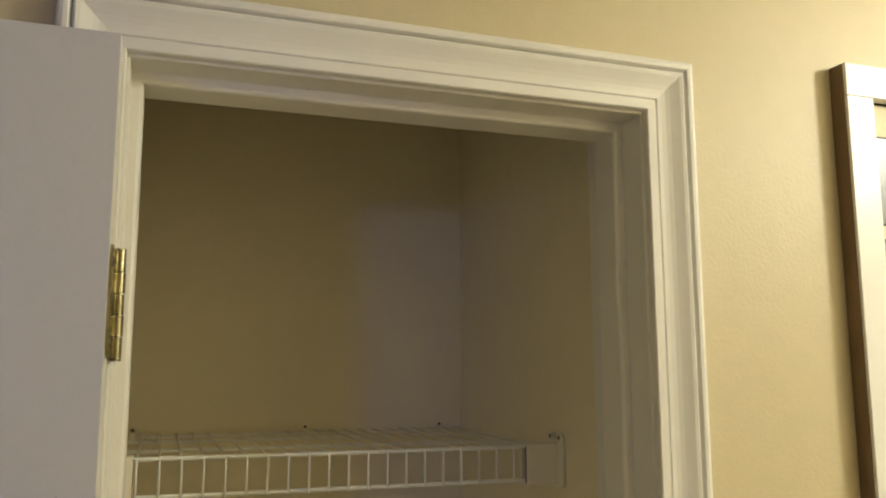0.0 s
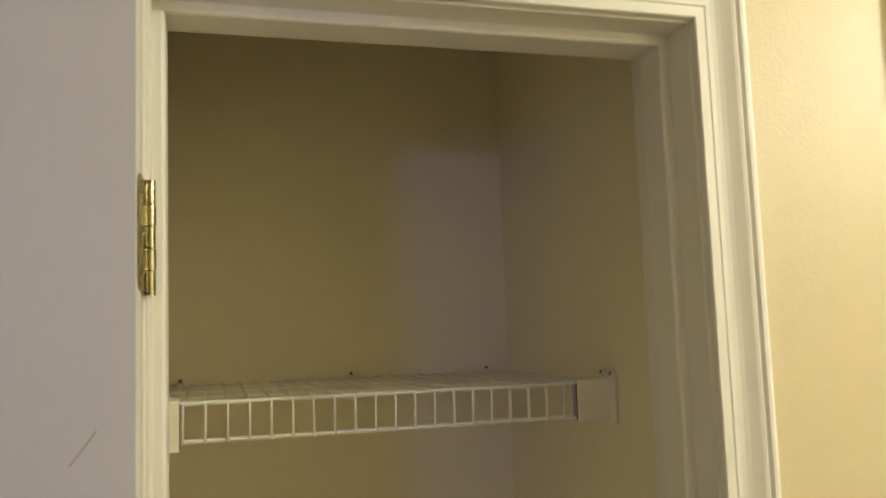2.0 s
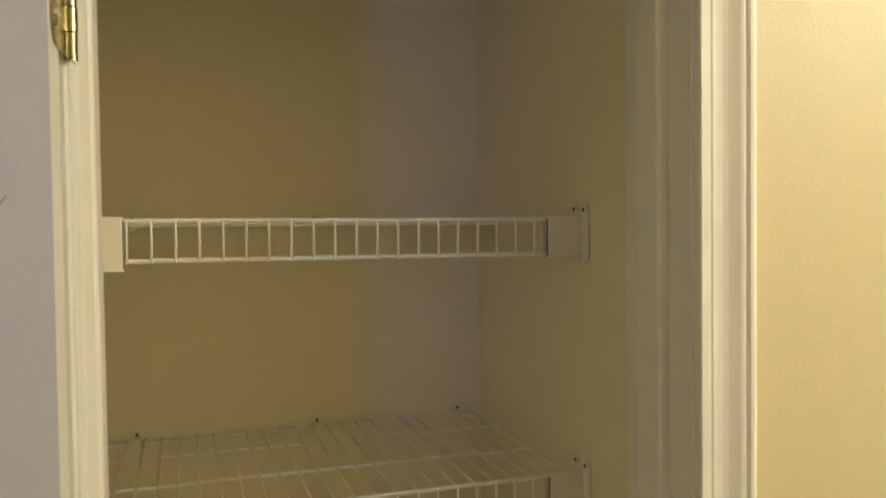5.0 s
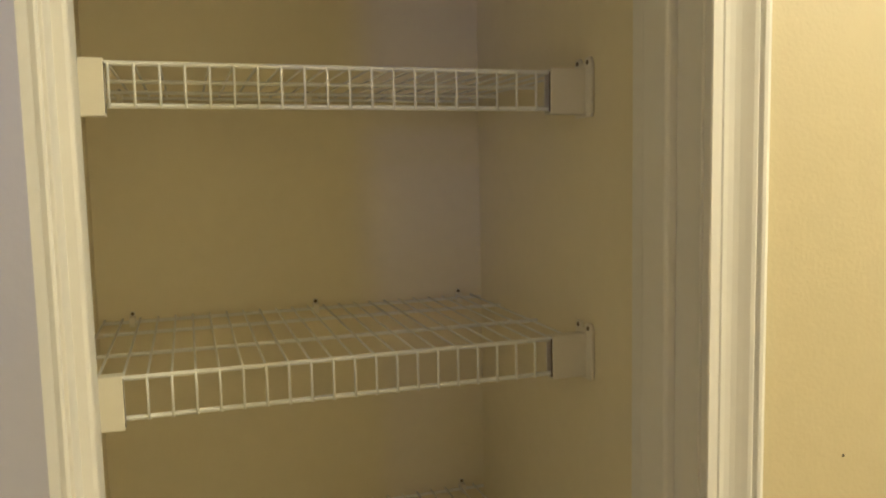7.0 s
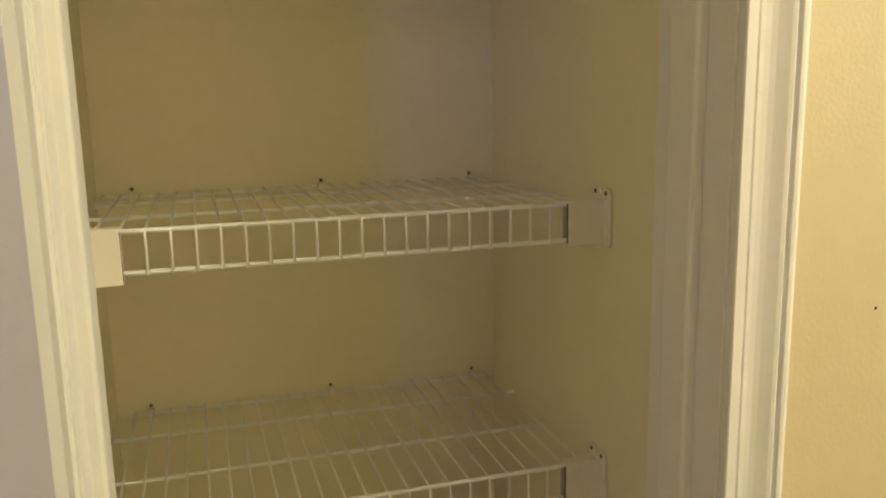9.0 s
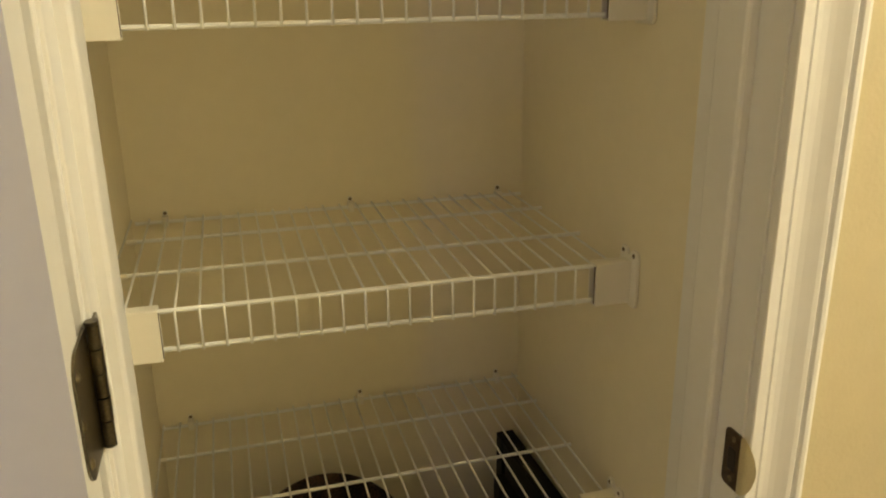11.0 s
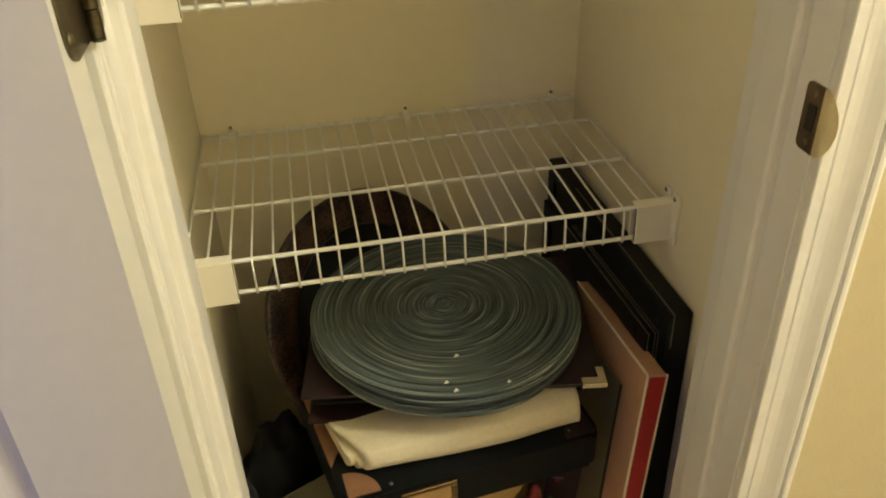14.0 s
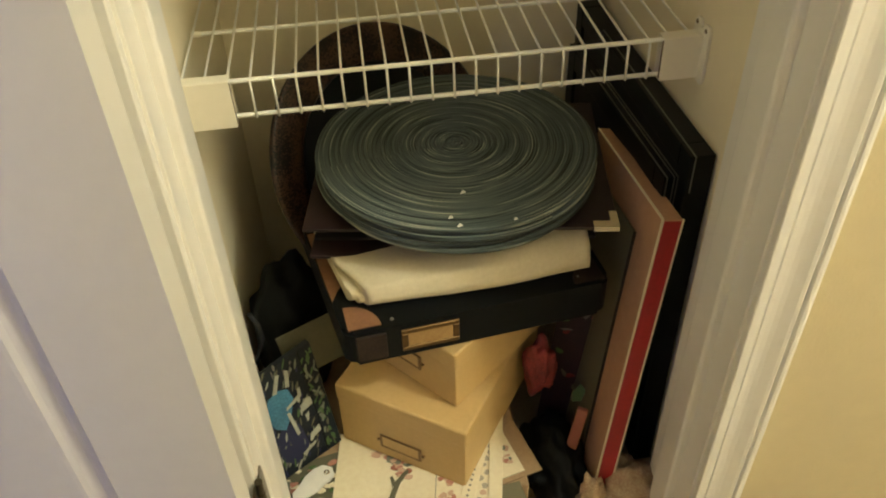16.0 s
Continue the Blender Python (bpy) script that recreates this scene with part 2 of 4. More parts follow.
def prism(bm, outline, lo, hi, axis="y"):
    """Extrudes a flat outline of (a, b) points between lo and hi along an axis."""
    def at(a, b, h):
        return {"y": (a, h, b), "z": (a, b, h), "x": (h, a, b)}[axis]
    lower = [bm.verts.new(at(a, b, lo)) for a, b in outline]
    upper = [bm.verts.new(at(a, b, hi)) for a, b in outline]
    n = len(outline)
    for k in range(n):
        bm.faces.new((lower[k], lower[(k + 1) % n], upper[(k + 1) % n], upper[k]))
    bm.faces.new(lower[::-1])
    bm.faces.new(upper)
    return bm


def setting(name, boxes, mat, label, category, bevel=0.0):
    bm = bmesh.new()
    for b in boxes:
        box(bm, *b, bevel=bevel)
    ob = part(name, bm, mat)
    return tagged(ob, label, category, kind="structure")


# ---- plan ----
WIDE, HEAD, DEEP = 0.516, 2.035, 0.115      # the opening and the thickness of its wall
IN_L, IN_R, BACK, CEIL = -0.048, 0.556, 0.672, 2.44
HALL_L, HALL_R, HALL_Y, FAR_Y = -1.9, 3.2, -1.15, -2.7

setting("floor", [(HALL_L - 0.1, HALL_R + 0.1, FAR_Y - 0.1, BACK + 0.1, -0.08, 0.0)], CARPET, "beige carpet through the hall and the closet", "floor")
setting("ceiling", [(HALL_L - 0.1, HALL_R + 0.1, FAR_Y - 0.1, BACK + 0.1, CEIL, CEIL + 0.08)], CEILING, "plain off-white painted ceiling", "ceiling")
setting("wall_front", [(HALL_L, -0.0185, 0, DEEP, 0, CEIL), (WIDE + 0.0185, HALL_R, 0, DEEP, 0, CEIL), (-0.0185, WIDE + 0.0185, 0, DEEP, HEAD + 0.0185, CEIL)],
        CREAM, "cream orange-peel textured wall with the closet opening", "wall")
setting("wall_closet_left", [(IN_L - 0.1, IN_L, DEEP, BACK, 0, CEIL)], CLOSET, "cream painted side wall of the closet", "wall")
setting("wall_closet_right", [(IN_R, IN_R + 0.1, DEEP, BACK, 0, CEIL)], CLOSET, "cream painted side wall of the closet", "wall")
setting("wall_closet_back", [(IN_L - 0.1, IN_R + 0.1, BACK, BACK + 0.1, 0, CEIL)], CLOSET, "cream painted back wall of the closet", "wall")
# this unseen wall is lightened to throw more light to the right
setting("wall_hall_left", [(HALL_L - 0.1, HALL_L, FAR_Y - 0.1, DEEP, 0, CEIL)], BOUNCE, "plain cream wall closing the hall", "wall")
setting("wall_hall_right", [(HALL_R, HALL_R + 0.1, FAR_Y - 0.1, DEEP, 0, CEIL)], CREAM, "plain cream wall closing the hall", "wall")
# doorway edge and low half wall added out of view to cut off the bluish light
setting("wall_hall_opposite", [(HALL_L, -1.15, HALL_Y - 0.1, HALL_Y, 0, CEIL), (-0.43, HALL_R, HALL_Y - 0.1, HALL_Y, 0, CEIL), (-1.15, -0.43, HALL_Y - 0.1, HALL_Y, 2.08, CEIL), (-0.54, -0.43, HALL_Y - 0.1, HALL_Y, 0, 1.72)],
        BOUNCE, "unseen pale wall facing the closet, its doorway cut to shape the bluish light", "wall")
setting("wall_far_room", [(HALL_L, HALL_R, FAR_Y - 0.1, FAR_Y, 0, CEIL)], BOUNCE, "plain wall closing the far room, lightened to bounce light", "wall")

# ---- door lining, stops and casing ----
setting("jamb_left", [(-0.018, 0, 0, DEEP, 0, HEAD)], TRIM, "white painted door jamb on the hinge side", "door jamb", 0.0008)
setting("jamb_right", [(WIDE, WIDE + 0.018, 0, DEEP, 0, HEAD)], TRIM, "white painted door jamb on the latch side", "door jamb", 0.0008)
setting("jamb_head", [(-0.018, WIDE + 0.018, 0, DEEP, HEAD, HEAD + 0.018)], TRIM, "white painted head of the door lining", "door jamb", 0.0008)
S0, S1, ST = 0.037, 0.080, 0.011
setting("stop_left", [(-0.006, ST, S0, S1, 0, HEAD - ST + 0.004)], TRIM, "white door stop strip on the jamb", "door stop", 0.0035)
setting("stop_right", [(WIDE - ST, WIDE + 0.006, S0, S1, 0, HEAD - ST + 0.004)], TRIM, "white door stop strip on the jamb", "door stop", 0.0035)
setting("stop_head", [(-0.006, WIDE + 0.006, S0 - 0.0005, S1 + 0.0005, HEAD - ST, HEAD + 0.006)], TRIM, "white door stop strip under the head", "door stop", 0.0035)

# across the casing from its inner edge: width, height above the wall
CASING = [(0, 0), (0, 0.0085), (0.0012, 0.0097), (0.0105, 0.0102), (0.0112, 0.0070), (0.0124, 0.0070), (0.0134, 0.0093), (0.018, 0.0096),
          (0.023, 0.0104), (0.028, 0.0120), (0.033, 0.0142), (0.038, 0.0166), (0.0415, 0.0176), (0.0428, 0.0170), (0.0434, 0.0120), (0.0452, 0.0118),
          (0.0460, 0.0160), (0.0475, 0.0180), (0.051, 0.0184), (0.0545, 0.0172), (0.0562, 0.0150), (0.057, 0.0115), (0.057, 0)]
REVEAL = 0.003


def casing(name, ends, label):
    """A mitred length of casing; ends give for each profile point the two end points."""
    bm = bmesh.new()
    a = [bm.verts.new(ends(u, h)[0]) for u, h in CASING]
    b = [bm.verts.new(ends(u, h)[1]) for u, h in CASING]
    n = len(CASING)
    for k in range(n):
        bm.faces.new((a[k], a[(k + 1) % n], b[(k + 1) % n], b[k]))
    bm.faces.new(a[::-1])
    bm.faces.new(b)
    return tagged(part(name, bm, TRIM), label, "door casing", kind="structure")


casing("casing_left", lambda u, h: ((-REVEAL - u, -h, 0), (-REVEAL - u, -h, HEAD + REVEAL + u)), "white moulded door casing beside the hinges")
casing("casing_right", lambda u, h: ((WIDE + REVEAL + u, -h, 0), (WIDE + REVEAL + u, -h, HEAD + REVEAL + u)), "white moulded door casing with grooves")
casing("casing_head", lambda u, h: ((-REVEAL - u, -h, HEAD + REVEAL + u), (WIDE + REVEAL + u, -h, HEAD + REVEAL + u)), "white moulded door casing over the opening")

# ---- the open door, folded back against the wall ----
D0, D1 = -0.0765, -0.034       # its closet face and its hall face
DX0, DX1, DZ0, DZ1 = -0.514, -0.004, 0.012, 2.025
PANELS = [(-0.414, -0.302, 1.62, 1.919), (-0.232, -0.107, 1.62, 1.919), (-0.414, -0.302, 0.98, 1.50), (-0.232, -0.107, 0.98, 1.50),
          (-0.414, -0.302, 0.24, 0.86), (-0.232, -0.107, 0.24, 0.86)]


def panel_door():
    door = thing("door_1", pose(0, 0, 0), "white six-panel door folded open against the wall", "door", kind="structure")
    bm = bmesh.new()
    xs = sorted({DX0, DX1, *[p[0] for p in PANELS], *[p[1] for p in PANELS]})
    zs = sorted({DZ0, DZ1, *[p[2] for p in PANELS], *[p[3] for p in PANELS]})
    hollow = {(p[0], p[2]) for p in PANELS}
    for yf, s in ((D0, 1), (D1, -1)):
        for x0, x1 in zip(xs, xs[1:]):
            for z0, z1 in zip(zs, zs[1:]):
                if (x0, z0) not in hollow:
                    bm.faces.new([bm.verts.new(c) for c in ((x0, yf, z0), (x1, yf, z0), (x1, yf, z1), (x0, yf, z1))])
                    continue
                loops = []
                # a moulded edge that dips, then rises to the field of the panel
                for inset, dip in ((0, 0), (0.004, 0.0050), (0.010, 0.0085), (0.014, 0.0088), (0.022, 0.0050), (0.026, 0.0014), (0.030, 0.0010)):
                    y = yf + s * dip
                    loops.append([bm.verts.new(c) for c in ((x0 + inset, y, z0 + inset), (x1 - inset, y, z0 + inset), (x1 - inset, y, z1 - inset), (x0 + inset, y, z1 - inset))])
                for a, b in zip(loops, loops[1:]):
                    for k in range(4):
                        bm.faces.new((a[k], a[(k + 1) % 4], b[(k + 1) % 4], b[k]))
                bm.faces.new(loops[-1])
    # side edges take the lighter trim colour to stand for lamplight on them
    for x in (DX0, DX1):
        bm.faces.new([bm.verts.new(c) for c in ((x, D0, DZ0), (x, D1, DZ0), (x, D1, DZ1), (x, D0, DZ1))]).material_index = 1
    for z in (DZ0, DZ1):
        bm.faces.new([bm.verts.new(c) for c in ((DX0, D0, z), (DX1, D0, z), (DX1, D1, z), (DX0, D1, z))])
    bmesh.ops.remove_doubles(bm, verts=bm.verts, dist=1e-5)
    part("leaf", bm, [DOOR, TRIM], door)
    return door


panel_door()


def hinge(z, metal, label):
    """A butt hinge: barrel of five knuckles, a leaf on the door's edge and one on the jamb."""
    h = thing("hinge", pose(0.0010, -0.0090, z), label, "hinge", "hinges of the closet door")
    ln = 0.089
    for k in range(5):
        a = -ln / 2 + k * ln / 5
        part("knuckle", rod(bmesh.new(), (0, 0, a + 0.0005), (0, 0, a + ln / 5 - 0.0005), (0.0050 if k % 2 else 0.0046), 20), metal, h)
    for s in (-1, 1):
        bm = rod(bmesh.new(), (0, 0, s * ln / 2), (0, 0, s * (ln / 2 + 0.002)), 0.0046, 16)
        part("pin_tip", bm, metal, h)

    def leaf(sign):
        # rounded outer corners; sign -1: towards the hall on the door's edge
        w, r = 0.059, 0.018
        pts = [(0.004 * sign, -ln / 2), (0.004 * sign, ln / 2)]
        for k in range(7):
            a = math.pi / 2 * k / 6
            pts.append((sign * (w - r + r * math.sin(a)), ln / 2 - r + r * math.cos(a)))
        for k in range(7):
            a = math.pi / 2 * k / 6
            pts.append((sign * (w - r + r * math.cos(a)), -ln / 2 + r - r * math.sin(a)))
        return pts
    dl = part("door_leaf", prism(bmesh.new(), leaf(-1), -0.0052, -0.0032, "x"), metal, h)
    part("jamb_leaf", prism(bmesh.new(), [(0.4 * a + 0.004, b) for a, b in leaf(1)], -0.0014, 0.0004, "x"), metal, h)
    for sz in (-0.030, 0.0, 0.030):
        bm = bmesh.new()
        lathe(bm, [(0, 0.0020), (0.0026, 0.0016), (0.0042, 0)], 16)
        for v in bm.verts:
            v.co = Vector((-0.0032 + v.co.z, -0.050 - (0.006 if sz == 0 else 0) + v.co.x, sz + v.co.y))
        part("screw", bm, SCREW, dl, "raised screw head")
    return h


hinge(1.8165, BRASS, "polished brass butt hinge high on the jamb")
hinge(1.0715, DULL, "worn brass butt hinge half way down the jamb")
hinge(0.299, DULL, "worn brass butt hinge low on the jamb")


def strike():
    """The latch's strike plate with its curved lip."""
    s = thing("strike_plate", pose(WIDE, -0.0065, 0.910), "dull brass strike plate let into the jamb", "strike plate")
    bm = bmesh.new()
    out = [(0.027, -0.0235), (0.0255, -0.027), (0.022, -0.0285), (0.004, -0.0285), (0.004, 0.0285), (0.022, 0.0285), (0.0255, 0.027), (0.027, 0.0235)]
    prism(bm, out, -0.0018, -0.0002, "x")
    # darker brass stands for the dim reflection in the flat plate
    plate = part("plate", bm, PLATE_DARK, s)
    bm = bmesh.new()
    # a half-round lip that bends out over the jamb's edge
    rows = []
    for i in range(11):
        f = i / 10
        y, dx = 0.004 - 0.0185 * f, -0.0004 * math.sin(math.pi * f) + 0.0075 * max(0, f - 0.35) ** 2
        hw = 0.0285 * math.sqrt(max(0.02, 1 - max(0, f - 0.08) ** 2 / 0.86))
        rows.append([[bm.verts.new((dx - 0.0018 + e, y, hw * (k / 5 - 1))) for k in range(11)] for e in (0, 0.0015)])
    for a, b in zip(rows, rows[1:]):
        for k in range(10):
            bm.faces.new((a[0][k], a[0][k + 1], b[0][k + 1], b[0][k]))
            bm.faces.new((a[1][k], a[1][k + 1], b[1][k + 1], b[1][k]))
    # paler brass paints the lamp's gleam on the lip
    part("lip", bm, LIP_GLEAM, plate, "curved brass lip", True)
    bm = bmesh.new()
    box(bm, -0.0024, -0.0016, 0.009, 0.020, -0.011, 0.011, 0.0002, 1)
    part("latch_hole", bm, DARK, plate, "dark latch hole")
    for z in (-0.0205, 0.0205):
        bm = lathe(bmesh.new(), [(0, 0.0010), (0.002, 0.0008), (0.003, 0)], 14)
        for v in bm.verts:
            v.co = Vector((-0.0018 - v.co.z, 0.0145 + v.co.x, z + v.co.y))
        part("screw", bm, STEEL, plate)


strike()

# ---- wire shelves ----
LIP, RAIL, DROP = 0.2905, 0.660, 0.0430


def end_bracket(shelf, side):
    """The plastic cap that carries the lip's end on the side wall."""
    # a hollow cap, open towards the lip: front, back, top and bottom plates
    w = 0.0505 if side > 0 else 0.060
    low = -DROP - (0.0065 if side > 0 else 0.0110)
    edge = IN_R if side > 0 else IN_L
    x0, x1 = sorted((edge - side * 0.001, edge - side * w))
    bm = bmesh.new()
    box(bm, x0, x1, LIP - 0.0085, LIP - 0.0062, low, 0.0045, 0.0009, 2)
    b = part("end_bracket", bm, PLASTIC, shelf, "white plastic end bracket")
    part("bracket_back", box(bmesh.new(), x0, x1, LIP + 0.0100, LIP + 0.0122, low, 0.0030, 0.0006, 1), PLASTIC, b)
    part("bracket_top", box(bmesh.new(), x0, x1, LIP - 0.0060, LIP + 0.0098, 0.0028, 0.0043, 0.0006, 1), PLASTIC, b)
    part("bracket_base", box(bmesh.new(), x0, x1, LIP - 0.0060, LIP + 0.0098, low, low + 0.0018, 0.0006, 1), PLASTIC, b)
    # a dark strip coloured as the shadow gap where the lip's wires enter
    inner = edge - side * (w - 0.0010)
    sx0, sx1 = sorted((inner, inner - side * 0.0018))
    part("slot_shade", box(bmesh.new(), sx0, sx1, LIP - 0.0060, LIP - 0.0046, low + 0.003, 0.0005), SLOT_SHADE, b, "dark strip painting the shade inside the bracket")
    bm = bmesh.new()
    x0, x1 = sorted((edge - side * 0.0005, edge - side * 0.0050))
    prism(bm, [(LIP - 0.022, low + 0.001), (LIP - 0.019, low - 0.004), (LIP + 0.019, low - 0.004), (LIP + 0.021, low + 0.001), (LIP + 0.021, 0.010), (LIP + 0.017, 0.018), (LIP + 0.008, 0.018),
               (LIP + 0.004, 0.010), (LIP - 0.004, 0.010), (LIP - 0.007, 0.018), (LIP - 0.018, 0.018), (LIP - 0.022, 0.011)], x0, x1, "x")
    bmesh.ops.bevel(bm, geom=bm.edges[:], offset=0.0008, segments=1, affect="EDGES")
    part("flange", bm, PLASTIC, b)
    for y, z in ((LIP - 0.013, 0.0115), (LIP + 0.013, 0.0125)):
        bm = lathe(bmesh.new(), [(0, 0.0014), (0.0022, 0.001), (0.0030, 0)], 12)
        for v in bm.verts:
            v.co = Vector((edge - side * (0.0050 + v.co.z), y + v.co.x, z + v.co.y))
        part("screw", bm, STEEL, b, "dark screw")
    return b


def wire_shelf(z, tilt, phase, pitch):
    shelf = thing("wire_shelf", pose(0.25, 0, z, 0, tilt, 0) @ pose(-0.25, 0, 0), "white vinyl-coated wire shelf fixed to the closet walls", "shelf", "closet wire shelves")
    a, b = IN_L + 0.004, IN_R - 0.004
    for y, dz, r in ((LIP, 0, 0.0028), (LIP - 0.001, -DROP, 0.0028), (0.429, -0.0042, 0.0026), (0.568, -0.0042, 0.0026), (RAIL, -0.0042, 0.0026)):
        part("rod", rod(bmesh.new(), (a + 0.002, y, dz), (b - 0.002, y, dz), r, 10), WIRE, shelf)
    n = 24
    mesh = None
    for k in range(n):
        x = phase + (k - 3) * pitch
        if mesh is None:
            bm = tube(bmesh.new(), [(0, RAIL + 0.004, 0), (0, LIP + 0.004, 0), (0, LIP - 0.0015, -0.0006), (0, LIP - 0.0042, -0.004), (0, LIP - 0.0042, -DROP - 0.003)], 0.0015, 6)
            ob = part("wire", bm, WIRE, shelf)
            mesh = ob.data
        else:
            ob = new("wire", mesh)
            ob.parent = shelf
        ob.location = (x, 0, 0)
    end_bracket(shelf, 1)
    end_bracket(shelf, -1)
    for x in (0.0, 0.273, 0.513):
        bm = bmesh.new()
        box(bm, x - 0.0045, x + 0.0045, RAIL - 0.004, BACK - 0.0005, -0.012, 0.0035, 0.0012, 1)
        box(bm, x - 0.0035, x + 0.0035, BACK - 0.0045, BACK - 0.0005, 0.0035, 0.010, 0.0008, 1)
        clip = part("wall_clip", bm, PLASTIC, shelf, "white plastic wall clip")
        bm = lathe(bmesh.new(), [(0, 0.0018), (0.0020, 0.0014), (0.0027, 0)], 12)
        for v in bm.verts:
            v.co = Vector((x + v.co.x, BACK - 0.0045 - v.co.z, 0.0065 + v.co.y))
        part("screw", bm, STEEL, clip, "dark screw")
    for y in (0.429, 0.568):
        bm = bmesh.new()
        rod(bm, (a - 0.001, y, -0.0042), (a + 0.012, y, -0.0042), 0.0038, 10)
        part("end_cap", bm, PLASTIC, shelf, "white plastic rod cap")
    return shelf


for z, tilt, phase, pitch in ((1.6585, 0.3, 0.0407, 0.02485), (1.3325, -0.1, 0.0360, 0.02485), (1.0025, 0.1, 0.0283, 0.02517), (0.669, -0.7, 0.0347, 0.02533)):
    wire_shelf(z, tilt, phase, pitch)

# ---- the wall beside the opening ----


def flat(bm, pts, z=0.0, mi=0):
    f = bm.faces.new([bm.verts.new((x, y, z)) for x, y in pts])
    f.material_index = mi
    return f


def blob_outline(cx, cy, rx, ry, n=14, wobble=0.25, turn=0.0):
    """An uneven rounded outline."""
    out = []
    for k in range(n):
        a = math.tau * k / n
        w = 1 + wobble * (random.random() - 0.5)
        x, y = rx * w * math.cos(a), ry * w * math.sin(a)
        out.append((cx + x * math.cos(turn) - y * math.sin(turn), cy + x * math.sin(turn) + y * math.cos(turn)))
    return out


def picture_frame():
    x0, x1, z0, z1, d, w = 0.784, 1.24, 1.22, 2.119, 0.0235, 0.040
    p = thing("picture_frame", pose(0, 0, 0), "white wooden collage picture frame hung on the wall", "picture frame")
    for a in ((x0, x1, -d, -0.0005, z1 - w, z1), (x0, x1, -d, -0.0005, z0, z0 + w), (x0, x0 + w, -d, -0.0005, z0 + w, z1 - w), (x1 - w, x1, -d, -0.0005, z0 + w, z1 - w)):
        part("rail", box(bmesh.new(), *a, bevel=0.0012), TRIM, p)
    # brown strip puts the shade on the frame's left side into its colour
    part("side_edge", box(bmesh.new(), x0 - 0.0012, x0 + 0.0006, -d + 0.004, -0.0005, z0 + 0.001, z1 - 0.001), SIDE_SHADE, p, "brown strip painting the shade on the side edge")
    part("mat_board", box(bmesh.new(), x0 + w, x1 - w, -0.008, -0.001, z0 + w, z1 - w), PAPER, p, "white mat board")
    for a in ((x0 + w, x1 - w, z1 - w - 0.0022, z1 - w), (x0 + w, x1 - w, z0 + w, z0 + w + 0.0022), (x0 + w, x0 + w + 0.0022, z0 + w + 0.0022, z1 - w - 0.0022), (x1 - w - 0.0022, x1 - w, z0 + w + 0.0022, z1 - w - 0.0022)):
        part("inner_line", box(bmesh.new(), a[0], a[1], -0.0095, -0.008, a[2], a[3]), DARK, p, "dark rebate line")
    for i in range(3):
        for k in range(2):
            px, pz = x0 + w + 0.010 + i * 0.124, z1 - w - 0.044 - k * 0.125
            part("photo_border", box(bmesh.new(), px - 0.002, px + 0.112, -0.0092, -0.008, pz - 0.107, pz + 0.002), DARK, p)
            part("photograph", box(bmesh.new(), px, px + 0.11, -0.0098, -0.0085, pz - 0.105, pz), PHOTO, p, "small dim photograph")


picture_frame()
bm = lathe(bmesh.new(), [(0, 0.0008), (0.0012, 0.0006), (0.0016, 0)], 10)
for v in bm.verts:
    v.co = Vector((0.6805 + v.co.x, -v.co.z - 0.0002, 1.261 + v.co.y))
tagged(part("nail", bm, DARK), "tiny dark nail head in the cream wall", "nail")

# a scuff on the door's face
bm = bmesh.new()
prism(bm, [(-0.0475, 1.650), (-0.040, 1.6605), (-0.030, 1.6735), (-0.0292, 1.6728), (-0.038, 1.6605), (-0.0465, 1.6495)], D0 - 0.0004, D0 + 0.0002, "y")
SCUFF = material("brown_scuff", (0.44, 0.38, 0.33), 0.6)
part("scuff", bm, SCUFF, bpy.data.objects["door_1"], "thin brown scuff mark")

# ---- the pile on the closet floor ----
carton = thing("carton", pose(-0.035, 0.085, 0), "low brown cardboard carton under the papers", "carton")
part("body", box(bmesh.new(), 0, 0.365, 0, 0.42, 0, 0.124, 0.003), CARTON, carton)


def photo_box(m, w, d, h, hx, hz, label):
    """A paper-covered photo box with a label holder on its front."""
    b = thing("photo_box", m, label, "box", "beige photo boxes")
    part("body", box(bmesh.new(), 0.0015, w - 0.0015, 0.0015, d - 0.0015, 0, h - 0.030, 0.0015), BEIGE, b)
    part("lid", box(bmesh.new(), 0, w, 0, d, h - 0.0305, h, 0.003), BEIGE, b)
    hold = bmesh.new()
    a, c = 0.032, 0.0125
    box(hold, hx - a, hx + a, -0.0016, 0.0012, hz - c, hz - c + 0.003, 0.0005, 1)
    box(hold, hx - a, hx + a, -0.0016, 0.0012, hz + c - 0.002, hz + c, 0.0005, 1)
    for s in (-1, 1):
        x = hx + s * a
        box(hold, min(x, x - s * 0.004), max(x, x - s * 0.004), -0.0018, 0.0012, hz - c + 0.003, hz + c - 0.002, 0.0005, 1)
    holder = part("label_holder", hold, PALE_METAL, b, "thin bronze label holder")
    part("label", box(bmesh.new(), hx - a + 0.004, hx + a - 0.004, -0.0008, 0.0012, hz - c + 0.003, hz + c - 0.002), BEIGE, holder, "blank beige card")
    for s in (-1, 1):
        bm = rod(bmesh.new(), (hx + s * (a + 0.003), -0.0012, hz), (hx + s * (a + 0.003), 0.001, hz), 0.0022, 10)
        part("rivet", bm, PALE_METAL, holder)
    return b


photo_box(pose(0.0770, 0.1980, 0.1275, 0, 0.5, -33.5), 0.198, 0.27, 0.1235, 0.098, 0.037, "beige paper-covered photo box with a label holder")
photo_box(pose(0.109, 0.271, 0.251, 0, 0, -47.8), 0.19, 0.27, 0.102, 0.098, 0.046, "beige photo box turned on top of another")


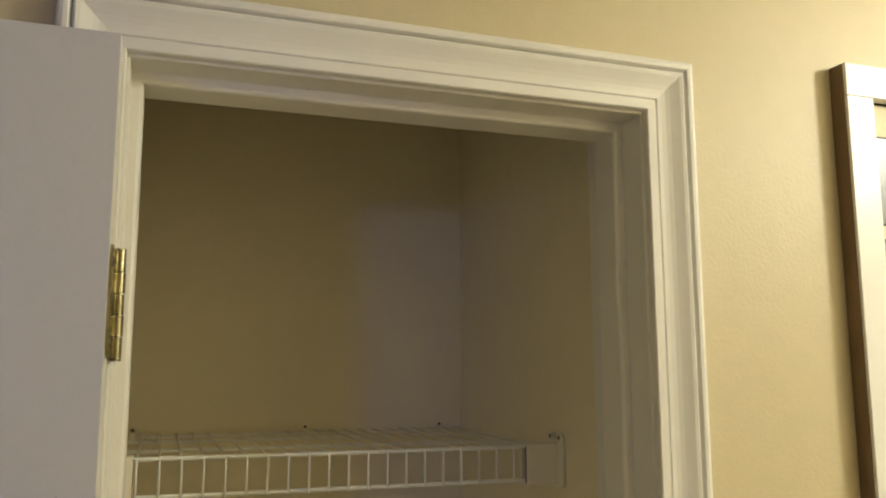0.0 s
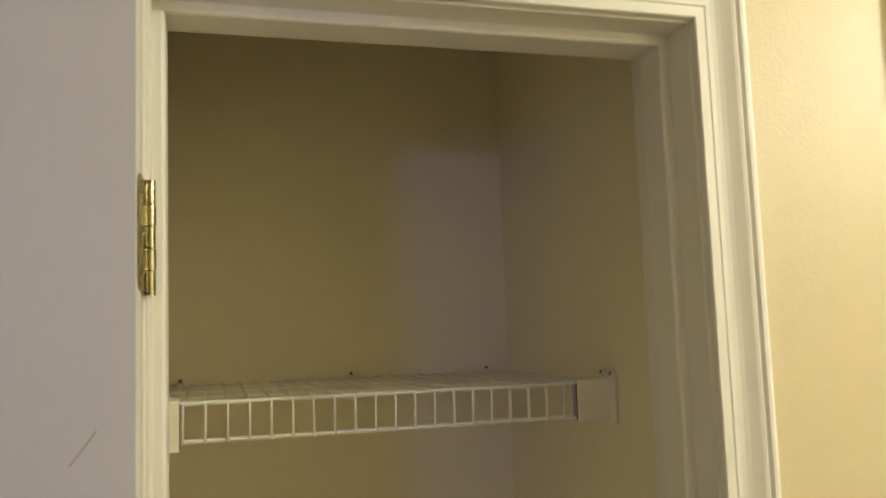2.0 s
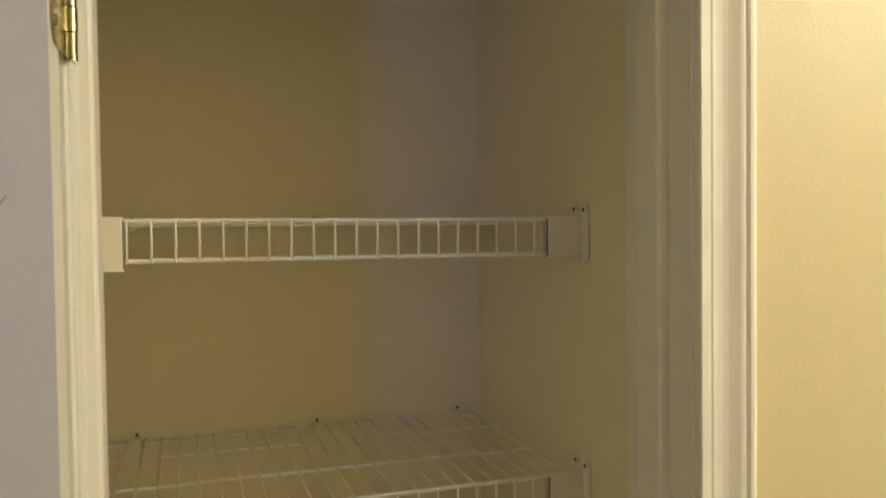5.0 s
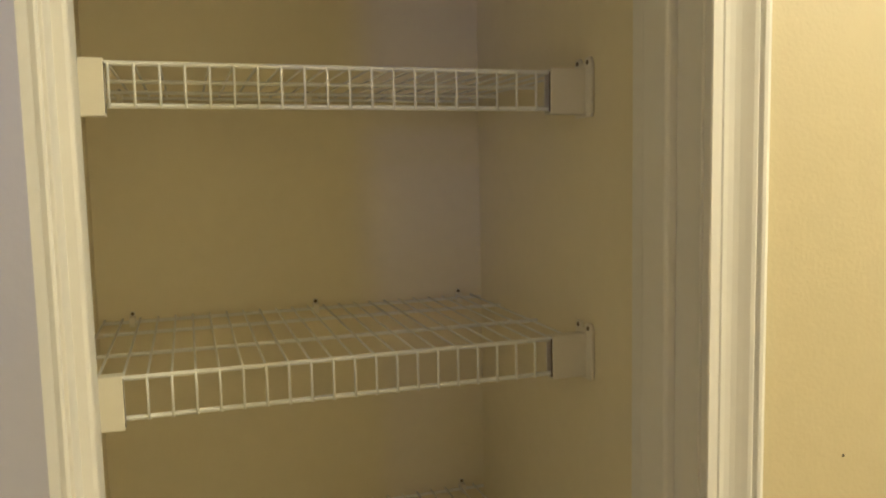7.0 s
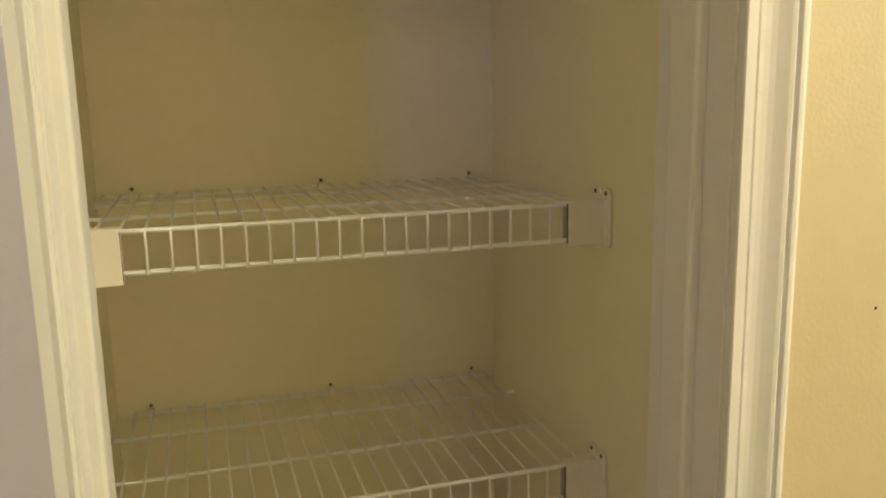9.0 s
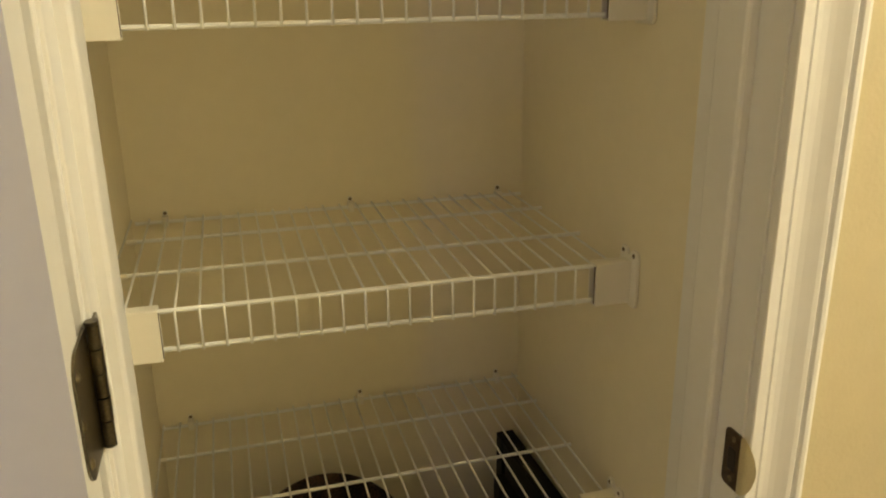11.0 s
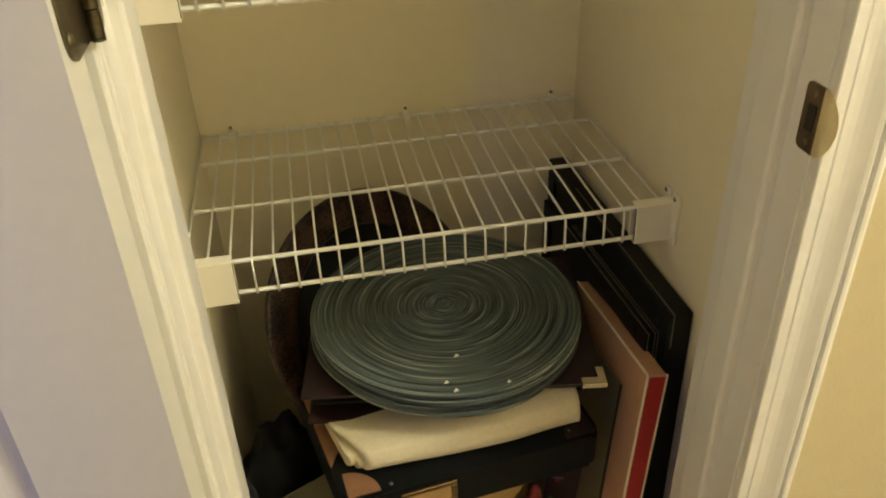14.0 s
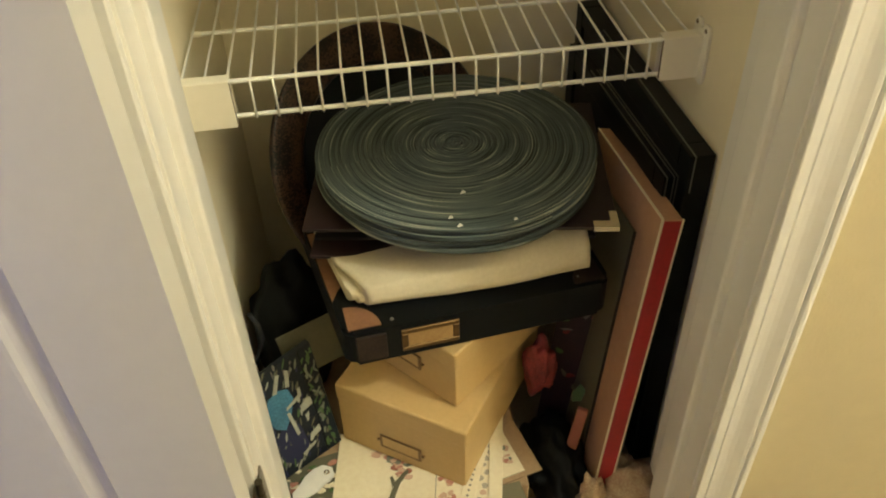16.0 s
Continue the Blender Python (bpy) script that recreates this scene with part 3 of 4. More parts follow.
def binder_box():
    b = thing("album_box", pose(0.106, 0.131, 0.3555, 0, 0, 7.5), "black album box with tan leather corners and a label", "album box")
    w, d, h = 0.338, 0.27, 0.054
    bm = bmesh.new()
    r = 0.014
    rim = []
    for cx, cy, a0 in ((r, r, 180), (w - r, r, 270), (w - r, d - r, 0), (r, d - r, 90)):
        rim += [(cx + r * math.cos(math.radians(a0 + 15 * k)), cy + r * math.sin(math.radians(a0 + 15 * k))) for k in range(7)]
    prism(bm, rim, 0, h, "z")
    bmesh.ops.bevel(bm, geom=[e for e in bm.edges if abs(e.verts[0].co.z - e.verts[1].co.z) < 1e-5], offset=0.005, segments=3, affect="EDGES")
    for v in bm.verts:
        # the worn lid sags a little in the middle and bulges at its front
        v.co.x -= 0.026 * max(0, 1 - v.co.x / w) * max(0, v.co.y) / d
        v.co.y -= 0.0025 * math.sin(math.pi * v.co.x / w) * (v.co.y < d / 2)
    body = part("body", bm, BLACK, b)
    # tan leather on the corners; the right one is darkened to carry its shade
    def corner(cx, cy, sx, r):
        pts = [(cx, cy)]
        for k in range(9):
            a = math.pi / 2 * k / 8
            pts.append((cx + sx * r * math.cos(a), cy + r * math.sin(a)))
        return pts
    part("leather_corner", prism(bmesh.new(), corner(0.006, 0.006, 1, 0.040), h - 0.001, h + 0.0012, "z"), TAN, body, "tan leather corner")
    part("leather_corner", prism(bmesh.new(), corner(w - 0.006, 0.006, -1, 0.040), h - 0.001, h + 0.0012, "z"), WORN_SHADED, body, "leather corner darkened for its shade")
    part("leather_edge", prism(bmesh.new(), [(-0.0045, 0.060), (0.006, 0.080), (0.022, 0.098), (0.022, 0.20), (-0.0165, 0.20)], h - 0.001, h + 0.001, "z"), TAN, body, "tan leather strip")
    part("leather_wrap", box(bmesh.new(), 0.013, 0.050, -0.0028, 0.003, 0.006, h - 0.007, 0.0008, 1), WORN_SHADED, body, "dark worn leather")
    for x, y in ((0.016, 0.085), (0.036, 0.062), (0.060, 0.012), (0.30, 0.018)):
        bm = lathe(bmesh.new(), [(0, 0.0016), (0.0018, 0.0012), (0.0026, 0)], 12, (x, y, h))
        part("rivet", bm, SILVER_LIT, body)
    hold = bmesh.new()
    hx, hz, a, c = 0.104, 0.027, 0.036, 0.018
    box(hold, hx - a, hx + a, -0.003, 0.002, hz - c, hz - c + 0.007, 0.001, 1)
    box(hold, hx - a, hx + a, -0.003, 0.002, hz + c - 0.007, hz + c, 0.001, 1)
    box(hold, hx - a, hx - a + 0.008, -0.003, 0.002, hz - c + 0.007, hz + c - 0.007, 0.001, 1)
    box(hold, hx + a - 0.008, hx + a, -0.003, 0.002, hz - c + 0.007, hz + c - 0.007, 0.001, 1)
    holder = part("label_holder", hold, BRONZE, b, "bronze label holder")
    part("label", box(bmesh.new(), hx - a + 0.008, hx + a - 0.008, -0.0015, 0.001, hz - c + 0.007, hz + c - 0.007), LABEL, holder, "yellowed blank card")


binder_box()


def folded_cloth():
    """A flat-folded cloth: three layers that turn at a soft front fold, slightly wavy."""
    w, d = 0.280, 0.19
    bm = bmesh.new()
    prof = []
    for k in range(11):
        a = -math.pi / 2 + math.pi * k / 10
        prof.append((0.010 - 0.012 * math.cos(a), 0.0125 + 0.0118 * math.sin(a)))
    prof = [(d, 0.0008)] + prof + [(0.02, 0.0247), (0.032, 0.0250), (0.044, 0.0250), (0.056, 0.0250), (d * 0.5, 0.025), (d, 0.0245)]
    n = 40
    rows = []
    for i in range(n + 1):
        x = w * i / n
        row = []
        for y, z in prof:
            s = noise.noise(Vector((x * 14, y * 9, z * 30)))
            front = 0.004 * noise.noise(Vector((x * 9, 3.1, 0))) - 0.006 * math.sin(math.pi * i / n)
            bulge = 0.024 * (i / n) ** 0.8 * math.exp(-((y - 0.032) / 0.030) ** 2) * (z > 0.012) + 0.006 * (z > 0.02) * (y < 0.06)
            row.append(bm.verts.new((x + 0.004 * s - 0.6 * min(max(y, 0), 0.07) * (1 - i / n), y + front * (1 if y < 0.05 else 0), max(0.0004, z + bulge + 0.0012 * s * (z > 0.004)))))
        rows.append(row)
    for a, b in zip(rows, rows[1:]):
        for k in range(len(prof) - 1):
            f = bm.faces.new((a[k], a[k + 1], b[k + 1], b[k]))
            f.smooth = True
    bm.faces.new(rows[0])
    bm.faces.new(rows[-1][::-1])
    c = thing("folded_cloth", pose(0.139, 0.171, 0.4118, 0, 0, 5), "folded cream cotton cloth lying on the album box", "cloth")
    part("fold", bm, CLOTH, c)
    # the layers that peep out at the open end
    for k, (x, z, r) in enumerate(((-0.006, 0.0005, 0.0075), (-0.012, 0.001, 0.0105), (-0.002, 0.004, 0.006))):
        bm = bmesh.new()
        ring = []
        for j in range(9):
            a = -math.pi / 2 + math.pi * j / 8
            ring.append((0.014 + 0.008 * k - r * math.cos(a), z + r + r * math.sin(a)))
        ring += [(d * 0.9, z + 2 * r), (d * 0.9, z)]
        prism(bm, ring, x, 0.05, "x")
        for v in bm.verts:
            v.co.x -= 0.6 * min(max(v.co.y, 0), 0.07)
        part("layer", bm, CLOTH, c)


folded_cloth()


def maroon_album():
    a = thing("photo_album", pose(0.0675, 0.240, 0.4375, 0, 0, -8.6), "maroon photo album with black pages and a metal corner", "album")
    w, d = 0.381, 0.285
    part("cover", box(bmesh.new(), 0, w, 0, d, 0.046, 0.051, 0.0012), MAROON, a)
    part("cover", box(bmesh.new(), 0.003, w - 0.075, 0.004, d, 0, 0.005, 0.0012), MAROON, a)
    part("spine", box(bmesh.new(), 0, w, d - 0.001, d + 0.005, 0, 0.051, 0.0012), MAROON, a)
    for k in range(7):
        z = 0.0055 + k * 0.0057
        part("page", box(bmesh.new(), 0.006 + 0.003 * (k % 3), w - 0.020, 0.034 + 0.006 * ((k * 5) % 3), d - 0.002, z, z + 0.0042), PAGES, a)
    bm = bmesh.new()
    c = 0.030
    prism(bm, [(w - c, -0.0008), (w + 0.0008, -0.0008), (w + 0.0008, c), (w - 0.009, c), (w - 0.009, 0.011), (w - c, 0.011)], 0.0505, 0.0522, "z")
    corner = part("metal_corner", bm, SILVER, a, "silver metal corner")
    part("corner_edge", box(bmesh.new(), w - c, w + 0.0008, -0.0016, -0.0004, 0.0455, 0.0522), SILVER, corner)


maroon_album()


def coil_mat(m, r, ridged):
    p = thing("placemat", m, "round blue-grey coiled cord placemat in a stack", "placemat", "stacked placemats")
    bm = bmesh.new()
    pitch = 0.0037
    rings = int(r / pitch)
    prof = [(0, 0.0078)]
    lo = 2 if ridged else rings - 10
    for k in range(lo, rings + 1):
        rr = k * pitch
        up = 0.0005 * noise.noise(Vector((k * 1.7, 0, 5)))
        prof += [(rr - pitch * 0.5, 0.0066), (rr - pitch * 0.2, 0.0085 + up), (rr + pitch * 0.2, 0.0085 + up)]
    prof += [(r + 0.0022, 0.0066), (r + 0.0030, 0.0045), (r + 0.0022, 0.0016), (r, 0.0004), (0, 0.0004)]
    lathe(bm, prof, 120)
    for v in bm.verts:
        rad = math.hypot(v.co.x, v.co.y)
        ang = math.atan2(v.co.y, v.co.x)
        grow = 1 + 0.008 * noise.noise(Vector((math.cos(ang) * 2, math.sin(ang) * 2, r * 40)))
        v.co.x *= grow
        v.co.y *= grow
        v.co.z += 0.0012 * noise.noise(Vector((v.co.x * 12, v.co.y * 12, r * 99))) * rad / r
    part("coil", bm, COIL, p)
    return p


for k, (dx, dy, r) in enumerate(((0.003, -0.003, 0.174), (-0.003, 0.001, 0.177), (0.002, -0.004, 0.175))):
    coil_mat(pose(0.270 + dx, 0.338 + dy, 0.4905 + k * 0.0095, 0, 0, 60 * k), r, False)
top = coil_mat(pose(0.270, 0.340, 0.5190, 0.3, -0.3, 10), 0.178, True)
for x, y, r in ((-0.0258, -0.1063, 0.0034), (-0.0543, -0.1468, 0.0030), (-0.0486, -0.1640, 0.0032), (0.0150, -0.1740, 0.0024)):
    bm = bmesh.new()
    prism(bm, [(x - r, y - r * 0.5), (x + r, y - r * 0.4), (x + r * 0.3, y + r), (x - r * 0.3, y + r * 0.2)], 0.0080, 0.0098, "z")
    part("paint_chip", bm, WHITE, top, "white chip")


def round_tray():
    """A wide-rimmed round tray that leans in the back corner."""
    th, ph = 0.61, 0.486
    nrm = Vector((math.cos(ph) * math.sin(th), -math.cos(ph) * math.cos(th), math.sin(ph)))
    m = Matrix.Translation((0.191, 0.462, 0.435)) @ nrm.to_track_quat("Z", "Y").to_matrix().to_4x4()
    t = thing("round_tray", m, "dark mottled brown round tray leaning in the corner", "tray")
    part("rim", lathe(bmesh.new(), [(0.138, -0.012), (0.138, -0.007), (0.142, -0.003), (0.156, 0.0), (0.186, 0.004), (0.191, 0.003), (0.192, 0.0), (0.189, -0.004), (0.156, -0.008), (0.142, -0.013), (0.138, -0.012)], 72), BURL, t)
    part("centre", lathe(bmesh.new(), [(0, -0.010), (0.1385, -0.009), (0.1385, -0.012), (0, -0.013)], 48), BLACK, t, "black centre")


round_tray()


def oriented(top, bottom, along):
    """A pose whose z runs from bottom to top, and whose y leans towards along."""
    z = (Vector(top) - Vector(bottom)).normalized()
    x = Vector(along).cross(z).normalized()
    y = z.cross(x)
    m = Matrix((x, y, z)).transposed().to_4x4()
    m.translation = bottom
    return m


def red_board():
    m = oriented((0.4975, 0.157, 0.513), (0.4365, 0.096, 0.002), (0, 1, 0))
    b = thing("game_box", m, "flat tan board box with a red white-lined edge", "board box")
    h, t, d = 0.518, 0.0250, 0.25
    body = part("body", box(bmesh.new(), -t / 2, t / 2, 0, d, 0, h, 0.001), BOARD, b)
    part("red_edge", box(bmesh.new(), -t / 2 + 0.002, t / 2 - 0.002, -0.0008, 0.001, 0.002, h - 0.002), RED, body, "red printed edge")
    for s in (-1, 1):
        part("white_line", box(bmesh.new(), s * t / 2 - 0.0011, s * t / 2 + 0.0011, -0.0012, 0.002, 0, h + 0.0005, 0.0003, 1), PAPER, body, "worn pale edge")
    part("top_line", box(bmesh.new(), -t / 2 - 0.0008, -t / 2 + 0.0018, 0.002, d, h - 0.001, h + 0.0008), PAPER, body, "worn pale edge")


red_board()
sheet = part("card_sheet", box(bmesh.new(), 0, 0.003, 0, 0.18, 0, 0.462, 0.0006, 1), OLIVE_PALE)
tagged(sheet, "olive-grey card sheet leaning on the tan board", "card sheet")
sheet.matrix_world = oriented((0.4975, 0.157, 0.513), (0.4365, 0.096, 0.002), (0, 1, 0)) @ pose(-0.0165, 0.058, 0.004)
part("dark_edge", box(bmesh.new(), -0.0004, 0.0034, -0.0008, 0.0004, 0, 0.462), DARK, sheet, "thin dark edge")


def leaning_frame(m, t, d, h, lines, label):
    f = thing("framed_picture", m, label, "picture frame", "black frames beside the boards")
    w = 0.03
    for a in ((0, w, 0, h), (d - w, d, 0, h), (w, d - w, 0, w), (w, d - w, h - w, h)):
        part("rail", box(bmesh.new(), -t / 2, t / 2, a[0], a[1], a[2], a[3], 0.0015), FRAME_BLACK, f)
    part("picture", box(bmesh.new(), -t / 2 + 0.005, t / 2 - 0.005, w - 0.001, d - w + 0.001, w - 0.001, h - w + 0.001), PAGES, f)
    for x in lines:
        part("silver_lit_line", box(bmesh.new(), x - 0.0007, x + 0.0007, -0.0010, d * 0.75, h - 0.0003, h + 0.0010), SILVER_LIT, f, "thin silver edge, painted light on the large frame")
        part("silver_lit_line", box(bmesh.new(), x - 0.0007, x + 0.0007, -0.0010, 0.0005, h - 0.05, h - 0.0004), SILVER_LIT, f, "thin silver edge, painted light on the large frame")


# the large frame's single grey line paints light along its top edge
leaning_frame(oriented((0.5385, 0.196, 0.572), (0.5365, 0.184, 0.001), (-0.02, 1, 0)), 0.031, 0.468, 0.569, (-0.0095,), "large black picture frame standing against the closet wall")
leaning_frame(oriented((0.5125, 0.212, 0.532), (0.5045, 0.200, 0.001), (-0.05, 1, 0.01)), 0.018, 0.38, 0.531, (0.003, 0.0075, -0.006), "black picture frame with thin silver edges")


def lumpy(name, centre, radii, mat, label, category, amp=0.22, freq=3.0, seed=0.0, sub=4):
    bm = bmesh.new()
    bmesh.ops.create_icosphere(bm, subdivisions=sub, radius=1)
    for v in bm.verts:
        k = 1 + amp * noise.noise(v.co * freq + Vector((seed, 0, 0))) + amp * 0.5 * abs(noise.noise(v.co * freq * 2.7 + Vector((0, seed, 0))))
        v.co = Vector((v.co.x * radii[0] * k, v.co.y * radii[1] * k, v.co.z * radii[2] * k))
    ob = part(name, bm, mat, smooth=True)
    ob.location = centre
    return tagged(ob, label, category)


low = lumpy("cloth_bag", (0.022, 0.335, 0.235), (0.058, 0.075, 0.115), BLACK, "crumpled black cloth bag behind the gift bag", "bag", 0.2, 2.2, 4.0)

strap = [(-0.050 + 0.012 * math.sin(k * 0.9), -0.055 - 0.004 * k * (k < 5), 0.085 - 0.021 * k) for k in range(9)]
part("strap", tube(bmesh.new(), strap, 0.0035, 8), PAGES, low, "thin black strap")


SHADE = material("grey_green_print", (0.22, 0.24, 0.17), 0.6, second=(0.12, 0.13, 0.09), scale=40, amount=0.3)


def gift_bag():
    """A dark printed paper bag with pale, green and teal patches."""
    m = pose(-0.0175, 0.132, 0.1285, -12, 0, 34)
    g = thing("gift_bag", m, "dark paper gift bag with teal and white print", "gift bag")
    w, h, d = 0.112, 0.185, 0.010
    body = part("body", prism(bmesh.new(), [(0, 0), (w, 0), (w - 0.002, h), (0.004, h - 0.012)], 0, d, "y"), NAVY, g)
    random.seed(11)
    # a folded gusset beyond the front face
    part("fold", box(bmesh.new(), w - 0.024, w - 0.0225, -0.0011, 0.0004, 0.004, h - 0.004), FRAME_BLACK, body, "dark crease")

    def patch(outline, mat, dy, label=""):
        part("print_patch", prism(bmesh.new(), outline, -0.0004 - dy, 0.0006, "y"), mat, body, label)
    patch([(0.022, 0.122), (0.030, 0.136), (0.046, 0.142), (0.060, 0.136), (0.064, 0.118), (0.054, 0.094), (0.040, 0.076), (0.028, 0.086), (0.020, 0.104)], TEAL, 0.0005, "teal printed patch")
    patch(blob_outline(0.040, 0.048, 0.024, 0.034, 18, 0.3), BLUE, 0.0002, "deep blue printed patch")
    patch(blob_outline(0.018, 0.092, 0.008, 0.022, 12, 0.2), BLUE, 0.0002, "deep blue printed patch")
    for k in range(150):
        x, z = random.uniform(0.006, w - 0.028), random.uniform(0.006, h - 0.006)
        if math.hypot((x - 0.042) / 0.026, (z - 0.110) / 0.038) < 1:
            continue
        mat = random.choice((SHADE, OLIVE, STROKE, GREEN, BLUE, INK))
        patch(blob_outline(x, z, random.uniform(0.003, 0.009), random.uniform(0.0008, 0.0022), 8, 0.5, random.uniform(0.9, 1.6)), mat, random.uniform(0, 0.0003))
    for k in range(60):
        # leaves on the folded side
        x, z = random.uniform(w - 0.021, w - 0.004), random.uniform(0.006, h - 0.012)
        patch(blob_outline(x, z, random.uniform(0.003, 0.007), random.uniform(0.001, 0.0024), 8, 0.5, random.uniform(0.4, 2.2)), random.choice((GREEN, GREEN, SHADE, OLIVE)), random.uniform(0, 0.0003))
    for pts in (((0.050, 0.104), (0.076, 0.114), (0.077, 0.128), (0.073, 0.128), (0.071, 0.118), (0.050, 0.109)), ((0.048, 0.10), (0.053, 0.056), (0.058, 0.058), (0.053, 0.10)),
                ((0.038, 0.140), (0.050, 0.166), (0.055, 0.164), (0.044, 0.138)), ((0.058, 0.140), (0.064, 0.166), (0.069, 0.162), (0.064, 0.138)),
                ((0.070, 0.088), (0.088, 0.092), (0.087, 0.104), (0.080, 0.106), (0.069, 0.098)), ((0.068, 0.036), (0.088, 0.042), (0.087, 0.053), (0.071, 0.046)),
                ((0.052, 0.018), (0.074, 0.026), (0.076, 0.031), (0.052, 0.023)), ((0.014, 0.028), (0.022, 0.030), (0.021, 0.040), (0.014, 0.036))):
        patch(pts, STROKE, 0.0006, "grey-white printed stroke")


gift_bag()
bm = box(bmesh.new(), 0, 0.09, 0, 0.002, 0, 0.075, 0.0005, 1)
card = tagged(part("card", bm, OLIVE), "olive-grey card standing behind the gift bag", "card")
card.matrix_world = pose(0.020, 0.228, 0.232, -14, -6, 22)


def flat_card(centre, turn, w, d, mat, label, prints=(), z=0.1285, tip=0.0):
    c = thing("greeting_card", pose(centre[0], centre[1], z, tip, 0, turn), label, "card", "loose cards under the boxes")
    sheet = part("sheet", box(bmesh.new(), -w / 2, w / 2, -d / 2, d / 2, 0, 0.0014, 0.0003, 1), mat, c)
    for k, (outline, m) in enumerate(prints):
        part("print_patch", prism(bmesh.new(), outline, 0.0010, 0.0016 + 0.00003 * k, "z"), m, sheet)
    return c


random.seed(5)
flowers = [(blob_outline(-0.038 + 0.042 * k / 30 + random.uniform(-0.008, 0.008), 0.046 - 0.038 * k / 30 + random.uniform(-0.008, 0.006), random.uniform(0.003, 0.007), random.uniform(0.002, 0.005), 9, 0.7), random.choice((ROSE, FADED, FADED, SALMON, SHADE))) for k in range(32)]
flowers += [(blob_outline(random.uniform(0.050, 0.074), random.uniform(-0.040, 0.002), random.uniform(0.003, 0.006), 0.004, 9, 0.7), random.choice((ROSE, FADED, FADED))) for k in range(12)]
flowers += [([(0.044, -0.065), (0.0448, -0.065), (0.0468, 0.012), (0.046, 0.012)], INK)]
twigs = [([(-0.020, -0.040), (-0.012, -0.040), (-0.004, -0.010), (0.008, 0.010), (0.004, 0.013), (-0.010, -0.006)], OLIVE), ([(-0.008, -0.012), (-0.015, 0.002), (-0.018, 0.000), (-0.014, -0.014)], OLIVE)]
flat_card((0.158, 0.118), -8, 0.19, 0.15, PAPER, "cream greeting card printed with red flowers", flowers + twigs, 0.1285)
flat_card((0.040, 0.120), 12, 0.10, 0.10, OLIVE, "olive card lying under a white ornament", [(blob_outline(random.uniform(-0.04, 0.04), random.uniform(-0.04, 0.04), 0.007, 0.004, 9, 0.7), random.choice((SHADE, PAPER, GREEN, ROSE))) for k in range(40)], 0.1250)
dots = [(blob_outline(-0.07 + k * 0.0085, 0.001, 0.0016, 0.0018, 7, 0.3), INK) for k in range(17)]
flat_card((0.256, 0.108), 68, 0.16, 0.019, PAPER, "narrow cream paper strip with a row of dots", dots, 0.1318)
motif = [([(-0.075, y), (0.075, y), (0.075, y + 0.0008), (-0.075, y + 0.0008)], PALE_INK) for y in (-0.0125, 0.0112)]
motif += [(blob_outline(-0.066 + k * 0.011, random.uniform(-0.004, 0.004), random.uniform(0.003, 0.005), random.uniform(0.003, 0.006), 9, 0.6), random.choice((FADED, PALE_INK, PALE_INK))) for k in range(13)]
flat_card((0.271, 0.110), 73, 0.16, 0.030, PAPER, "cream card with a faded printed border", motif, 0.1302)
flat_card((0.289, 0.120), 79, 0.17, 0.019, PAPER, "plain narrow cream card standing proud of the others", (), 0.1330)
bloom = [(blob_outline(0.020 + random.uniform(-0.008, 0.008), -0.012 + random.uniform(-0.014, 0.014), random.uniform(0.002, 0.006), random.uniform(0.002, 0.004), 9, 0.6), random.choice((ROSE, FADED, SHADE))) for k in range(12)]
flat_card((0.282, 0.1395), 15, 0.07, 0.09, PAPER, "cream postcard with a faded pink flower print", bloom, 0.1288)
flat_card((0.302, 0.137), 15, 0.08, 0.09, CARTON, "dull brown card under the postcards", (), 0.1270)
flat_card((0.286, 0.064), 8, 0.07, 0.046, OLIVE_PALE, "pale olive card at the edge of the carton", (), 0.1255)


def ornament():
    o = thing("ornament", pose(0.034, 0.124, 0.1305, 0, 0, 28), "white glazed ornament with a small metal eyelet", "ornament")
    pts = [(-0.034, -0.006), (-0.030, 0.004), (-0.014, 0.008), (-0.004, 0.017), (0.012, 0.021), (0.026, 0.019), (0.034, 0.009), (0.032, -0.004), (0.022, -0.009), (0.010, -0.008), (0.002, -0.014), (-0.016, -0.014), (-0.026, -0.011)]
    bm = bmesh.new()
    prism(bm, pts, 0, 0.005, "z")
    bmesh.ops.bevel(bm, geom=[e for e in bm.edges if abs(e.verts[0].co.z - e.verts[1].co.z) < 1e-5], offset=0.0015, segments=2, affect="EDGES")
    part("body", bm, WHITE, o)
    part("eyelet", lathe(bmesh.new(), [(0.0018, 0.0048), (0.0018, 0.0062), (0.0038, 0.0062), (0.0042, 0.0048)], 18, (0.024, 0.004, 0)), SILVER, o, "small metal eyelet")


ornament()

